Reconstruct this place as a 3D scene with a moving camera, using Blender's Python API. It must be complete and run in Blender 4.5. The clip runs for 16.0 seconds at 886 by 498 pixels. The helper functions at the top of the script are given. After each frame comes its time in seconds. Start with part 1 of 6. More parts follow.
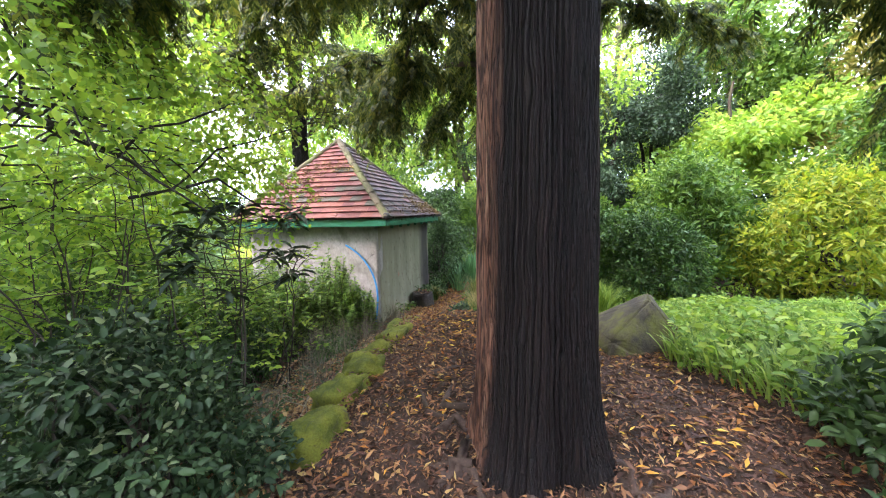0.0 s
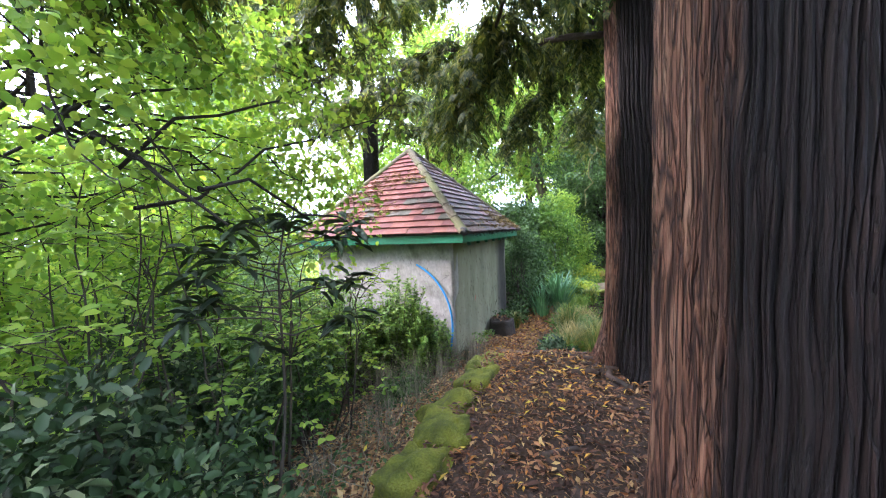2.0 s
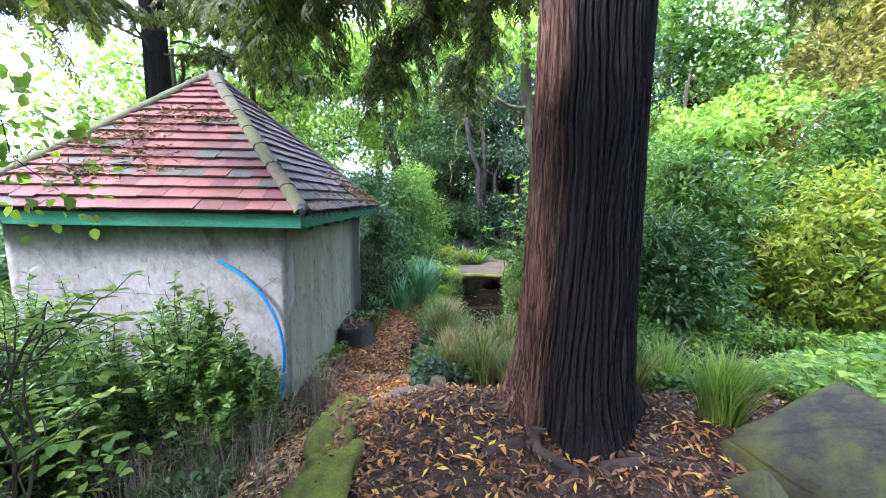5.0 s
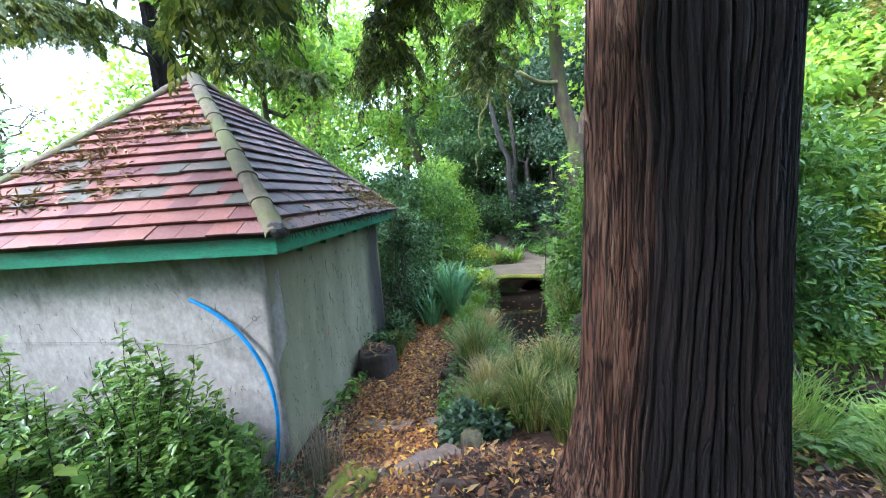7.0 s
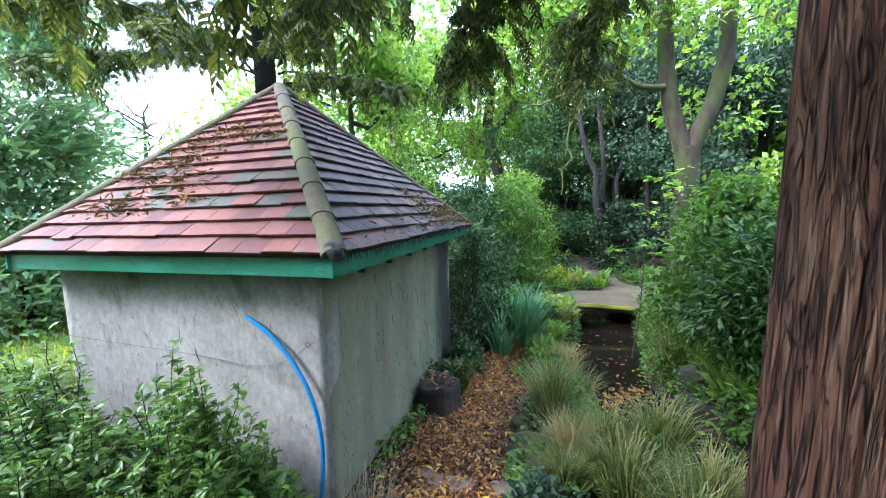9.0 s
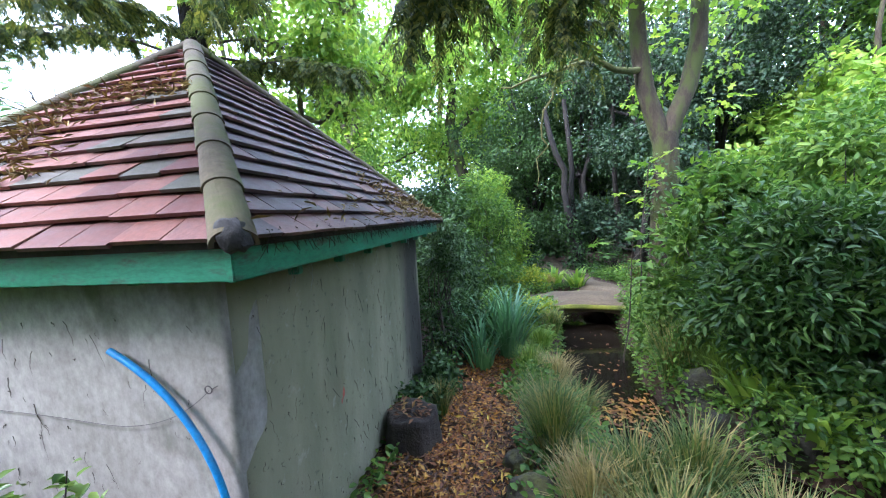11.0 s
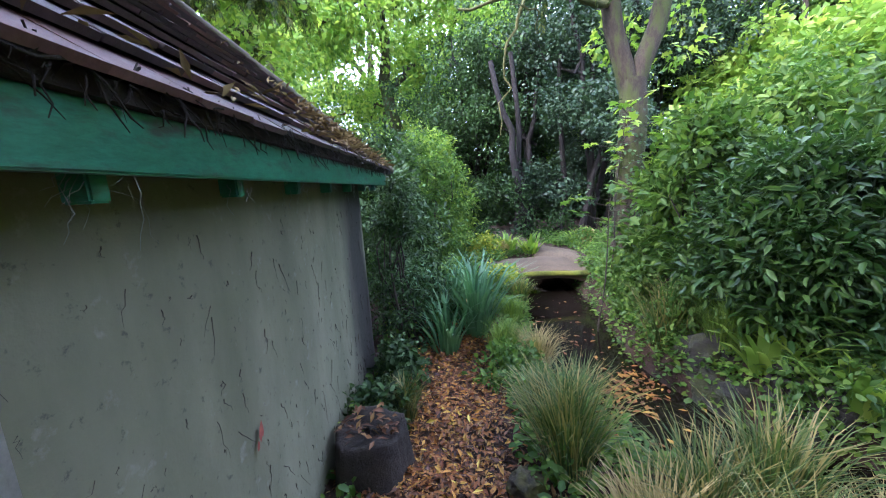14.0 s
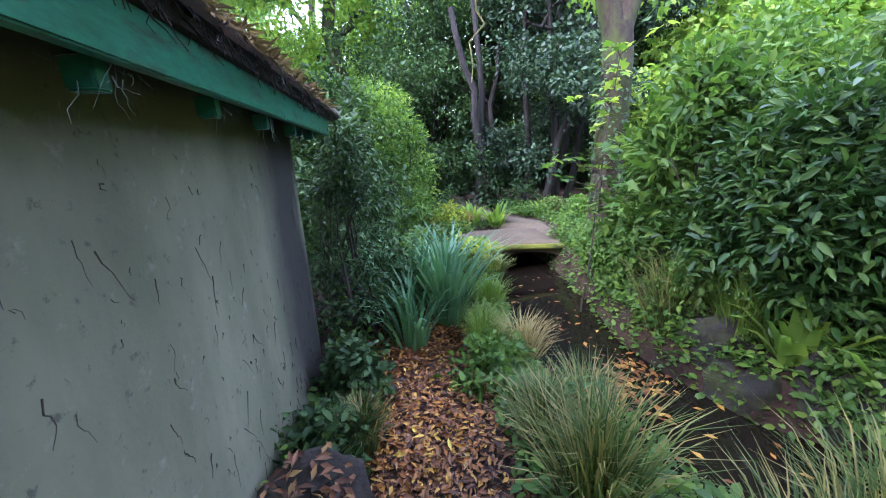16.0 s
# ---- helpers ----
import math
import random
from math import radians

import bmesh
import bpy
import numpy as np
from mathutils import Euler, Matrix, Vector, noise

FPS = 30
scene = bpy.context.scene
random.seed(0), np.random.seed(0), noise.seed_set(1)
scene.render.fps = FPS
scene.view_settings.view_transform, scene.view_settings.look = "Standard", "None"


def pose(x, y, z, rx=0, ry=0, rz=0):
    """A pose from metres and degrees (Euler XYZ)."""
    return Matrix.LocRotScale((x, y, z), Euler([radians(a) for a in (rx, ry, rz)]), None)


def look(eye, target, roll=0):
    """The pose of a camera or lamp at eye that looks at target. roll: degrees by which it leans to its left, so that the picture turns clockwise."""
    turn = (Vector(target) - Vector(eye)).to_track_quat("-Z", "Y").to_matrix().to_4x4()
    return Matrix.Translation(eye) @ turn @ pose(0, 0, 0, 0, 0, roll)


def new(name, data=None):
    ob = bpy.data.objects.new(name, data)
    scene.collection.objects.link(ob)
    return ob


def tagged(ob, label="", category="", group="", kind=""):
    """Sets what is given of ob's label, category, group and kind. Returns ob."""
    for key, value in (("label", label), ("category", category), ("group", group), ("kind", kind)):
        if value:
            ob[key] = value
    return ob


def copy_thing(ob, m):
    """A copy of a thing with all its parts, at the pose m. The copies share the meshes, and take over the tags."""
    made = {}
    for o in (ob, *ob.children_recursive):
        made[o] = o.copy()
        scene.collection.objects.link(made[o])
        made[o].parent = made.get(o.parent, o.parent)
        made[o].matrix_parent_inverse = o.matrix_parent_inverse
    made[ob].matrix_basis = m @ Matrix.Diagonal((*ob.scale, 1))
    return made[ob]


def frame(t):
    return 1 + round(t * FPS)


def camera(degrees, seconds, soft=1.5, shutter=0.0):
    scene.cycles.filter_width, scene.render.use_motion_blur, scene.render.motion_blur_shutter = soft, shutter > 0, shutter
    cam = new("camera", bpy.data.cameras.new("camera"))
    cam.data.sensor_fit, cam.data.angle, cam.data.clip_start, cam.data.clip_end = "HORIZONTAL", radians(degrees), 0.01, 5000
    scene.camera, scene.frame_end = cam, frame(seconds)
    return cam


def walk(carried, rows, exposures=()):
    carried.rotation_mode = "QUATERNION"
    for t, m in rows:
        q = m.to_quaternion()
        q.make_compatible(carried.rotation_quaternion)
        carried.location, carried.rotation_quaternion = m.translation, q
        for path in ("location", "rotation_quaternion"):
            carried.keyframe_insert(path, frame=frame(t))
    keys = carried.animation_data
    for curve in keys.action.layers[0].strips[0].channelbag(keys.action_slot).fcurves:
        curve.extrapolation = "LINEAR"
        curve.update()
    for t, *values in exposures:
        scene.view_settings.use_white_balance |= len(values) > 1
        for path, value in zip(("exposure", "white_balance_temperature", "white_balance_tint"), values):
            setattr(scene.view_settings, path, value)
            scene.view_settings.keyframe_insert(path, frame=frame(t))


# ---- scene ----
cam = camera(102.0, 16.0, 1.1)
PATH = [
    (0, (-0.539, 1.403, 2.014), (-1.032, 3.534, 1.789), -1.4),
    (0.5, (-0.615, 1.555, 1.980), (-1.487, 3.585, 1.839), -1.5),
    (1, (-0.834, 1.735, 1.969), (-1.796, 3.726, 1.852), -0.3),
    (1.5, (-0.938, 1.917, 1.978), (-1.891, 3.907, 1.858), -0.4),
    (2, (-0.984, 2.149, 1.999), (-1.862, 4.172, 1.882), -2.2),
    (2.5, (-1.145, 2.360, 1.995), (-1.902, 4.424, 1.856), -3.4),
    (3, (-1.357, 2.607, 2.001), (-1.912, 4.726, 1.834), -3.2),
    (3.5, (-1.384, 2.874, 2.011), (-1.687, 5.040, 1.796), -1.6),
    (4, (-1.434, 3.115, 2.018), (-1.493, 5.298, 1.755), 0.5),
    (4.2, (-1.473, 3.204, 2.034), (-1.477, 5.388, 1.762), 2.1),
    (6.3, (-1.44, 4.061, 2.081), (-1.403, 6.232, 1.729), -3.3),
    (6.5, (-1.423, 4.129, 2.085), (-1.441, 6.301, 1.728), -3.7),
    (7, (-1.371, 4.303, 2.113), (-1.555, 6.47, 1.785), -3.9),
    (7.5, (-1.401, 4.384, 2.152), (-1.757, 6.537, 1.878), -2.3),
    (8, (-1.473, 4.448, 2.175), (-1.961, 6.582, 1.959), -0.3),
    (8.5, (-1.507, 4.536, 2.173), (-2.074, 6.653, 1.97), -1.1),
    (9, (-1.475, 4.726, 2.164), (-2.082, 6.827, 1.926), -1.6),
    (9.2, (-1.477, 4.788, 2.16), (-2.07, 6.892, 1.906), -3.1),
    (11.3, (-1.727, 5.466, 1.983), (-2.118, 7.623, 1.79), -3.1),
    (11.5, (-1.759, 5.547, 1.982), (-2.184, 7.695, 1.767), -2.3),
    (12, (-1.876, 5.687, 1.984), (-2.25, 7.839, 1.716), -0.2),
    (12.5, (-1.879, 5.83, 1.977), (-2.264, 7.968, 1.63), -1.8),
    (13, (-1.867, 5.894, 1.967), (-2.154, 8.043, 1.595), -4.8),
    (13.5, (-1.918, 6.034, 1.857), (-2.02, 8.197, 1.474), -4.8),
    (14, (-2.021, 6.147, 1.779), (-2.025, 8.315, 1.406), -3.6),
    (14.5, (-2.076, 6.35, 1.73), (-2.126, 8.522, 1.382), -3.1),
    (15, (-2.149, 6.533, 1.706), (-2.049, 8.696, 1.313), -2.2),
    (15.5, (-2.163, 6.684, 1.68), (-1.925, 8.814, 1.19), -1.7),
    (16, (-2.097, 6.833, 1.658), (-1.833, 8.946, 1.104), -2.8),
]
walk(cam, [(t, look(eye, target, roll)) for t, eye, target, roll in PATH],
     [(0, 2.7, 6350, 28), (3, 2.85, 5550, 29), (4, 2.8, 5400, 32), (6.5, 2.72, 5350, 20), (9, 2.48, 5350, 19), (12.5, 2.45, 5450, 31), (16, 2.65, 5250, 36)])

# ---- sky and sun: bright overcast ----
world = bpy.data.worlds.new("sky")
scene.world = world
world.use_nodes = True
wn = world.node_tree
sky = wn.nodes.new("ShaderNodeTexSky")
sky.sky_type = "NISHITA"
sky.sun_disc = False
sky.sun_elevation = radians(41)
sky.sun_rotation = radians(-121)
sky.air_density, sky.dust_density, sky.ozone_density = 1.0, 6.0, 1.0
haze = wn.nodes.new("ShaderNodeMixRGB")
haze.inputs[0].default_value = 0.75
haze.inputs[2].default_value = (10.4, 12.2, 14.0, 1)
wn.links.new(sky.outputs[0], haze.inputs[1])
wn.links.new(haze.outputs[0], wn.nodes["Background"].inputs[0])
wn.nodes["Background"].inputs[1].default_value = 0.14
sun = new("sun", bpy.data.lights.new("sun", "SUN"))
sun.data.energy, sun.data.angle, sun.data.color = 1.5, radians(18), (1.0, 0.96, 0.86)
sun.matrix_world = look((-23, -5.6, 22), (-2, 7, 1))

# ---- mesh tools ----
rng = np.random.default_rng(7)


def mesh(name, verts, faces, mat, smooth=False):
    """One mesh from vertex and face lists; faces may be an (n, 3 or 4) array."""
    me = bpy.data.meshes.new(name)
    if isinstance(faces, np.ndarray):
        n, k = faces.shape
        verts = np.asarray(verts, dtype=np.float32)
        me.vertices.add(len(verts))
        me.vertices.foreach_set("co", verts.ravel())
        me.loops.add(n * k)
        me.loops.foreach_set("vertex_index", faces.astype(np.int32).ravel())
        me.polygons.add(n)
        me.polygons.foreach_set("loop_start", np.arange(0, n * k, k, dtype=np.int32))
        me.update(calc_edges=True)
    else:
        me.from_pydata([tuple(v) for v in verts], [], [tuple(f) for f in faces])
    me.materials.append(mat)
    if smooth:
        me.polygons.foreach_set("use_smooth", [True] * len(me.polygons))
    me.update()
    return me


def part(name, me, parent, label=""):
    ob = new(name, me)
    ob.parent = parent
    if label:
        tagged(ob, label)
    return ob


def thing(name, place, label, category, group="", kind=""):
    ob = new(name)
    ob.location = place
    ob.empty_display_size = 0.1
    return tagged(ob, label, category, group, kind)


def box(cx, cy, cz, sx, sy, sz, bevel=0.0):
    bm = bmesh.new()
    bmesh.ops.create_cube(bm, size=1)
    bmesh.ops.transform(bm, matrix=Matrix.Translation((cx, cy, cz)) @ Matrix.Diagonal((sx, sy, sz, 1)), verts=bm.verts)
    if bevel:
        bmesh.ops.bevel(bm, geom=bm.edges[:], offset=bevel, segments=2, affect="EDGES")
    return bm


def bm_mesh(name, bm, mat, smooth=False):
    me = bpy.data.meshes.new(name)
    bm.to_mesh(me)
    bm.free()
    me.materials.append(mat)
    if smooth:
        me.polygons.foreach_set("use_smooth", [True] * len(me.polygons))
    return me


def tube(points, radii, sides=8):
    """Vertices and quads of a tapering tube along points."""
    pts = np.asarray(points, float)
    n = len(pts)
    tang = np.gradient(pts, axis=0)
    tang /= np.linalg.norm(tang, axis=1)[:, None] + 1e-9
    ref = np.array([0.31, 0.17, 0.93]) if abs(tang[0][2]) < 0.8 else np.array([1.0, 0.1, 0.0])
    a = np.cross(tang, ref)
    a /= np.linalg.norm(a, axis=1)[:, None] + 1e-9
    b = np.cross(tang, a)
    ang = np.linspace(0, 2 * np.pi, sides, endpoint=False)
    r = np.broadcast_to(np.asarray(radii, float), (n,))
    v = pts[:, None, :] + r[:, None, None] * (np.cos(ang)[None, :, None] * a[:, None, :] + np.sin(ang)[None, :, None] * b[:, None, :])
    i, j = np.meshgrid(np.arange(n - 1), np.arange(sides), indexing="ij")
    k = (j + 1) % sides
    f = np.stack([i * sides + j, i * sides + k, (i + 1) * sides + k, (i + 1) * sides + j], -1).reshape(-1, 4)
    return v.reshape(-1, 3), f


def join(pieces):
    vs, fs, o = [], [], 0
    for v, f in pieces:
        vs.append(v)
        fs.append(f + o)
        o += len(v)
    return np.concatenate(vs), np.concatenate(fs)


def wander(a, b, n=8, sway=0.1, sag=0.0, seed=0):
    """A crooked line from a to b."""
    g = np.random.default_rng(seed + 10000)
    t = np.linspace(0, 1, n)[:, None]
    p = np.asarray(a) * (1 - t) + np.asarray(b) * t
    off = np.cumsum(g.normal(0, sway / np.sqrt(n), (n, 3)), axis=0)
    off -= t * off[-1]
    p = p + off
    p[:, 2] += sag * 4 * (t * (1 - t))[:, 0]
    return p


# leaf templates: (along, across, up) and triangles
KITE = (np.array([[0, 0, 0], [0.45, 0.5, 0.12], [1, 0, 0], [0.45, -0.5, 0.12]]), np.array([[0, 2, 1], [0, 3, 2]]))
LEAF = (np.array([[0, 0, 0], [0.28, 0.42, 0.10], [0.7, 0.38, 0.08], [1, 0, -0.12], [0.7, -0.38, 0.08], [0.28, -0.42, 0.10], [0.5, 0, 0.0]]),
        np.array([[0, 6, 1], [1, 6, 2], [2, 6, 3], [3, 6, 4], [4, 6, 5], [5, 6, 0]]))
MAPLE = (np.array([[0, 0, 0], [0.15, 0.45, 0], [0.45, 0.25, 0.05], [0.65, 0.55, 0], [0.68, 0.2, 0.04], [1, 0, -0.06],
                   [0.68, -0.2, 0.04], [0.65, -0.55, 0], [0.45, -0.25, 0.05], [0.15, -0.45, 0]]),
         np.array([[0, 2, 1], [2, 4, 3], [0, 4, 2], [0, 5, 4], [0, 6, 5], [0, 8, 6], [8, 7, 6], [0, 9, 8]]))
BLADE = (np.array([[0, 0.5, 0], [0, -0.5, 0], [0.4, 0.45, 0.22], [0.4, -0.45, 0.22], [0.75, 0.3, 0.27], [0.75, -0.3, 0.27], [1, 0, 0.12]]),
         np.array([[0, 1, 3], [0, 3, 2], [2, 3, 5], [2, 5, 4], [4, 5, 6]]))


def frond_template():
    """A flat fan-like spray of short broad scale-leaf shoots."""
    v, f = [], []
    for i in range(8):
        s = 0.06 + 0.11 * i
        side = 1 if i % 2 else -1
        ln = 0.52 * (1 - 0.62 * s)
        k = len(v)
        tip = [s + ln * 0.8, side * ln * 0.62, -0.05 - 0.1 * s]
        mid = [s + ln * 0.30, side * ln * 0.52, -0.01]
        v += [[s - 0.02, 0, 0], [s + 0.10, 0, 0], tip, mid]
        f += [[k, k + 1, k + 2], [k, k + 2, k + 3]]
    k = len(v)
    v += [[0, 0.03, 0], [0, -0.03, 0], [1.0, 0, -0.12]]
    f.append([k, k + 1, k + 2])
    return np.array(v), np.array(f)


FROND = frond_template()


def scatter(template, at, along, up, length, width, lift=1.0):
    """Copies of a template as one set of vertices and triangles: place, direction, upper side, length, width of each."""
    t, f = template
    at, along, up = (np.asarray(q, float) for q in (at, along, up))
    n = len(at)
    along = along / (np.linalg.norm(along, axis=1)[:, None] + 1e-9)
    side = np.cross(up, along)
    side /= np.linalg.norm(side, axis=1)[:, None] + 1e-9
    up = np.cross(along, side)
    ln = np.broadcast_to(np.asarray(length, float), (n,))[:, None, None]
    wd = np.broadcast_to(np.asarray(width, float), (n,))[:, None, None]
    v = at[:, None, :] + ln * t[None, :, 0:1] * along[:, None, :] + wd * t[None, :, 1:2] * side[:, None, :] + lift * ln * t[None, :, 2:3] * up[:, None, :]
    return v.reshape(-1, 3), (f[None] + (np.arange(n) * len(t))[:, None, None]).reshape(-1, 3)


def leafage(clumps, spread, per, length, width, template=KITE, g=None, droop=0.2, flat=0.6):
    """Leaves round clump centres."""
    g = g or rng
    c = np.repeat(np.asarray(clumps, float), per, axis=0)
    off = g.normal(0, 1, c.shape)
    off /= np.linalg.norm(off, axis=1)[:, None]
    rad = g.random(len(c)) ** 0.45
    sp = np.repeat(np.broadcast_to(np.asarray(spread, float), (len(clumps),)), per)
    at = c + off * (rad * sp)[:, None] * np.array([1, 1, 0.75])
    along = off + g.normal(0, 0.6, c.shape) + np.array([0, 0, -droop])
    up = g.normal(0, 0.6, c.shape) + off * (1 - flat) + np.array([0, 0, flat * 1.4])
    s = g.uniform(0.6, 1.25, len(c))
    return scatter(template, at, along, up, length * s, width * s)


def smooth(a, b, x):
    t = np.clip((np.asarray(x, float) - a) / (b - a), 0, 1)
    return t * t * (3 - 2 * t)


def crumple(x, y, k=1.0, s=0.0):
    """Cheap smooth unevenness, about -1 to 1."""
    x, y = np.asarray(x) * k + s, np.asarray(y) * k - s
    return (np.sin(1.7 * x + 0.6 * np.sin(2.1 * y)) + np.sin(2.3 * y + 0.8 * np.sin(1.3 * x + 1)) + 0.6 * np.sin(4.1 * x - 3.3 * y) + 0.4 * np.sin(7.3 * x + 6.1 * y + 2)) / 3


# ---- materials ----
def nodes_of(name):
    m = bpy.data.materials.new(name)
    m.use_nodes = True
    return m, m.node_tree, m.node_tree.nodes["Principled BSDF"]


def ramp(t, fac, stops):
    r = t.nodes.new("ShaderNodeValToRGB")
    e = r.color_ramp.elements
    while len(e) < len(stops):
        e.new(0.5)
    for q, (p, c) in zip(e, stops):
        q.position, q.color = p, (*c, 1)
    t.links.new(fac, r.inputs[0])
    return r.outputs[0]


def coords(t, scale=(1, 1, 1)):
    c = t.nodes.new("ShaderNodeTexCoord")
    m = t.nodes.new("ShaderNodeMapping")
    m.inputs["Scale"].default_value = scale
    t.links.new(c.outputs["Object"], m.inputs[0])
    return m.outputs[0]


def grain(t, vec, scale, detail=6, rough=0.6, distort=0.0):
    n = t.nodes.new("ShaderNodeTexNoise")
    n.inputs["Scale"].default_value, n.inputs["Detail"].default_value = scale, detail
    n.inputs["Roughness"].default_value, n.inputs["Distortion"].default_value = rough, distort
    t.links.new(vec, n.inputs["Vector"])
    return n.outputs["Fac"]


def mixed(t, fac, a, b, how="MIX"):
    m = t.nodes.new("ShaderNodeMixRGB")
    m.blend_type = how
    for s, q in zip(m.inputs, (fac, a, b)):
        if isinstance(q, (int, float)):
            s.default_value = q
        elif isinstance(q, tuple):
            s.default_value = (*q, 1)
        else:
            t.links.new(q, s)
    return m.outputs[0]


def bump(t, bsdf, height, strength=0.5, dist=0.02):
    b = t.nodes.new("ShaderNodeBump")
    b.inputs["Strength"].default_value, b.inputs["Distance"].default_value = strength, dist
    t.links.new(height, b.inputs["Height"])
    t.links.new(b.outputs[0], bsdf.inputs["Normal"])


def surface(name, stops, scale=4, stretch=(1, 1, 1), rough=0.85, fine=40, relief=0.4, dist=0.01, stain=None, metal=0.0):
    """Two-scale mottled surface: broad colour patches, fine grain, relief, and an optional stain (colour, scale, low, high)."""
    m, t, p = nodes_of(name)
    v = coords(t, stretch)
    big = grain(t, v, scale, 5)
    small = grain(t, v, fine, 8, 0.7)
    col = ramp(t, big, stops)
    dark = ramp(t, small, [(0.3, (0.62, 0.62, 0.62)), (0.7, (1.12, 1.12, 1.12))])
    col = mixed(t, 1.0, col, dark, "MULTIPLY")
    if stain:
        c, s, lo, hi = stain
        k = ramp(t, grain(t, v, s, 7, 0.65), [(lo, (0, 0, 0)), (hi, (1, 1, 1))])
        col = mixed(t, k, col, c)
    t.links.new(col, p.inputs["Base Color"])
    p.inputs["Roughness"].default_value, p.inputs["Metallic"].default_value = rough, metal
    bump(t, p, small, relief, dist)
    return m


def leaf_mat(name, stops, rough=0.45, through_light=0.35):
    """Leaves: colour differs leaf by leaf, some light passes through."""
    m, t, p = nodes_of(name)
    geo = t.nodes.new("ShaderNodeNewGeometry")
    col = ramp(t, geo.outputs["Random Per Island"], stops)
    patch = ramp(t, grain(t, coords(t), 1.3, 3), [(0.3, (0.68, 0.72, 0.7)), (0.7, (1.2, 1.15, 1.0))])
    col = mixed(t, 1.0, col, patch, "MULTIPLY")
    t.links.new(col, p.inputs["Base Color"])
    p.inputs["Roughness"].default_value = rough
    p.inputs["Specular IOR Level"].default_value = 0.35
    tr = t.nodes.new("ShaderNodeBsdfTranslucent")
    warm = mixed(t, 1.0, col, (1.4, 1.4, 0.72), "MULTIPLY")
    t.links.new(warm, tr.inputs[0])
    mx = t.nodes.new("ShaderNodeMixShader")
    mx.inputs[0].default_value = through_light
    t.links.new(p.outputs[0], mx.inputs[1])
    t.links.new(tr.outputs[0], mx.inputs[2])
    t.links.new(mx.outputs[0], t.nodes["Material Output"].inputs[0])
    return m


def three(a, b, c):
    return [(0.0, a), (0.5, b), (1.0, c)]


M = {}
M["light_leaf"] = leaf_mat("light_leaf", three((0.12, 0.24, 0.04), (0.23, 0.38, 0.065), (0.37, 0.48, 0.09)), 0.5, 0.45)
M["shoot_leaf"] = leaf_mat("shoot_leaf", three((0.06, 0.14, 0.03), (0.13, 0.25, 0.055), (0.25, 0.38, 0.10)), 0.35, 0.35)
M["mid_leaf"] = leaf_mat("mid_leaf", three((0.05, 0.12, 0.025), (0.10, 0.20, 0.04), (0.18, 0.29, 0.05)), 0.45, 0.4)
M["yellow_leaf"] = leaf_mat("yellow_leaf", three((0.14, 0.24, 0.03), (0.30, 0.38, 0.04), (0.50, 0.48, 0.07)), 0.45, 0.45)
M["dark_leaf"] = leaf_mat("dark_leaf", three((0.022, 0.055, 0.018), (0.045, 0.10, 0.03), (0.08, 0.155, 0.045)), 0.5, 0.25)
M["holly_leaf"] = leaf_mat("holly_leaf", three((0.015, 0.04, 0.021), (0.03, 0.066, 0.033), (0.065, 0.115, 0.058)), 0.5, 0.2)
M["variegated_leaf"] = leaf_mat("variegated_leaf", [(0.0, (0.014, 0.038, 0.014)), (0.6, (0.032, 0.07, 0.026)), (0.88, (0.06, 0.11, 0.045)), (1.0, (0.24, 0.29, 0.17))], 0.55, 0.2)
M["laurel_leaf"] = leaf_mat("laurel_leaf", three((0.022, 0.065, 0.016), (0.05, 0.125, 0.025), (0.11, 0.20, 0.04)), 0.4, 0.25)
M["purple_leaf"] = leaf_mat("purple_leaf", three((0.015, 0.03, 0.018), (0.025, 0.05, 0.025), (0.05, 0.08, 0.03)), 0.55, 0.15)
M["cypress"] = leaf_mat("cypress", three((0.03, 0.055, 0.02), (0.075, 0.11, 0.032), (0.20, 0.21, 0.05)), 0.6, 0.38)
M["gold_cypress"] = leaf_mat("gold_cypress", three((0.14, 0.17, 0.05), (0.30, 0.29, 0.09), (0.44, 0.38, 0.14)), 0.6, 0.35)
M["blue_cypress"] = leaf_mat("blue_cypress", three((0.20, 0.32, 0.24), (0.30, 0.44, 0.34), (0.42, 0.55, 0.45)), 0.6, 0.45)
M["grass"] = leaf_mat("grass", three((0.10, 0.19, 0.035), (0.19, 0.31, 0.06), (0.34, 0.45, 0.11)), 0.45, 0.4)
M["sedge"] = leaf_mat("sedge", [(0.0, (0.035, 0.08, 0.022)), (0.4, (0.085, 0.15, 0.04)), (0.62, (0.18, 0.22, 0.065)), (0.82, (0.32, 0.28, 0.11)), (1.0, (0.44, 0.35, 0.15))], 0.45, 0.3)
M["bright_litter"] = leaf_mat("bright_litter", [(0.0, (0.22, 0.075, 0.02)), (0.4, (0.42, 0.17, 0.03)), (0.7, (0.60, 0.33, 0.05)), (1.0, (0.68, 0.55, 0.10))], 0.5, 0.15)
M["grey_stalk"] = leaf_mat("grey_stalk", three((0.10, 0.09, 0.075), (0.22, 0.20, 0.16), (0.38, 0.34, 0.27)), 0.8, 0.05)
M["dry_grass"] = leaf_mat("dry_grass", three((0.24, 0.22, 0.09), (0.42, 0.34, 0.16), (0.60, 0.48, 0.26)), 0.6, 0.3)
M["iris"] = leaf_mat("iris", three((0.07, 0.17, 0.09), (0.12, 0.27, 0.15), (0.20, 0.38, 0.22)), 0.4, 0.25)
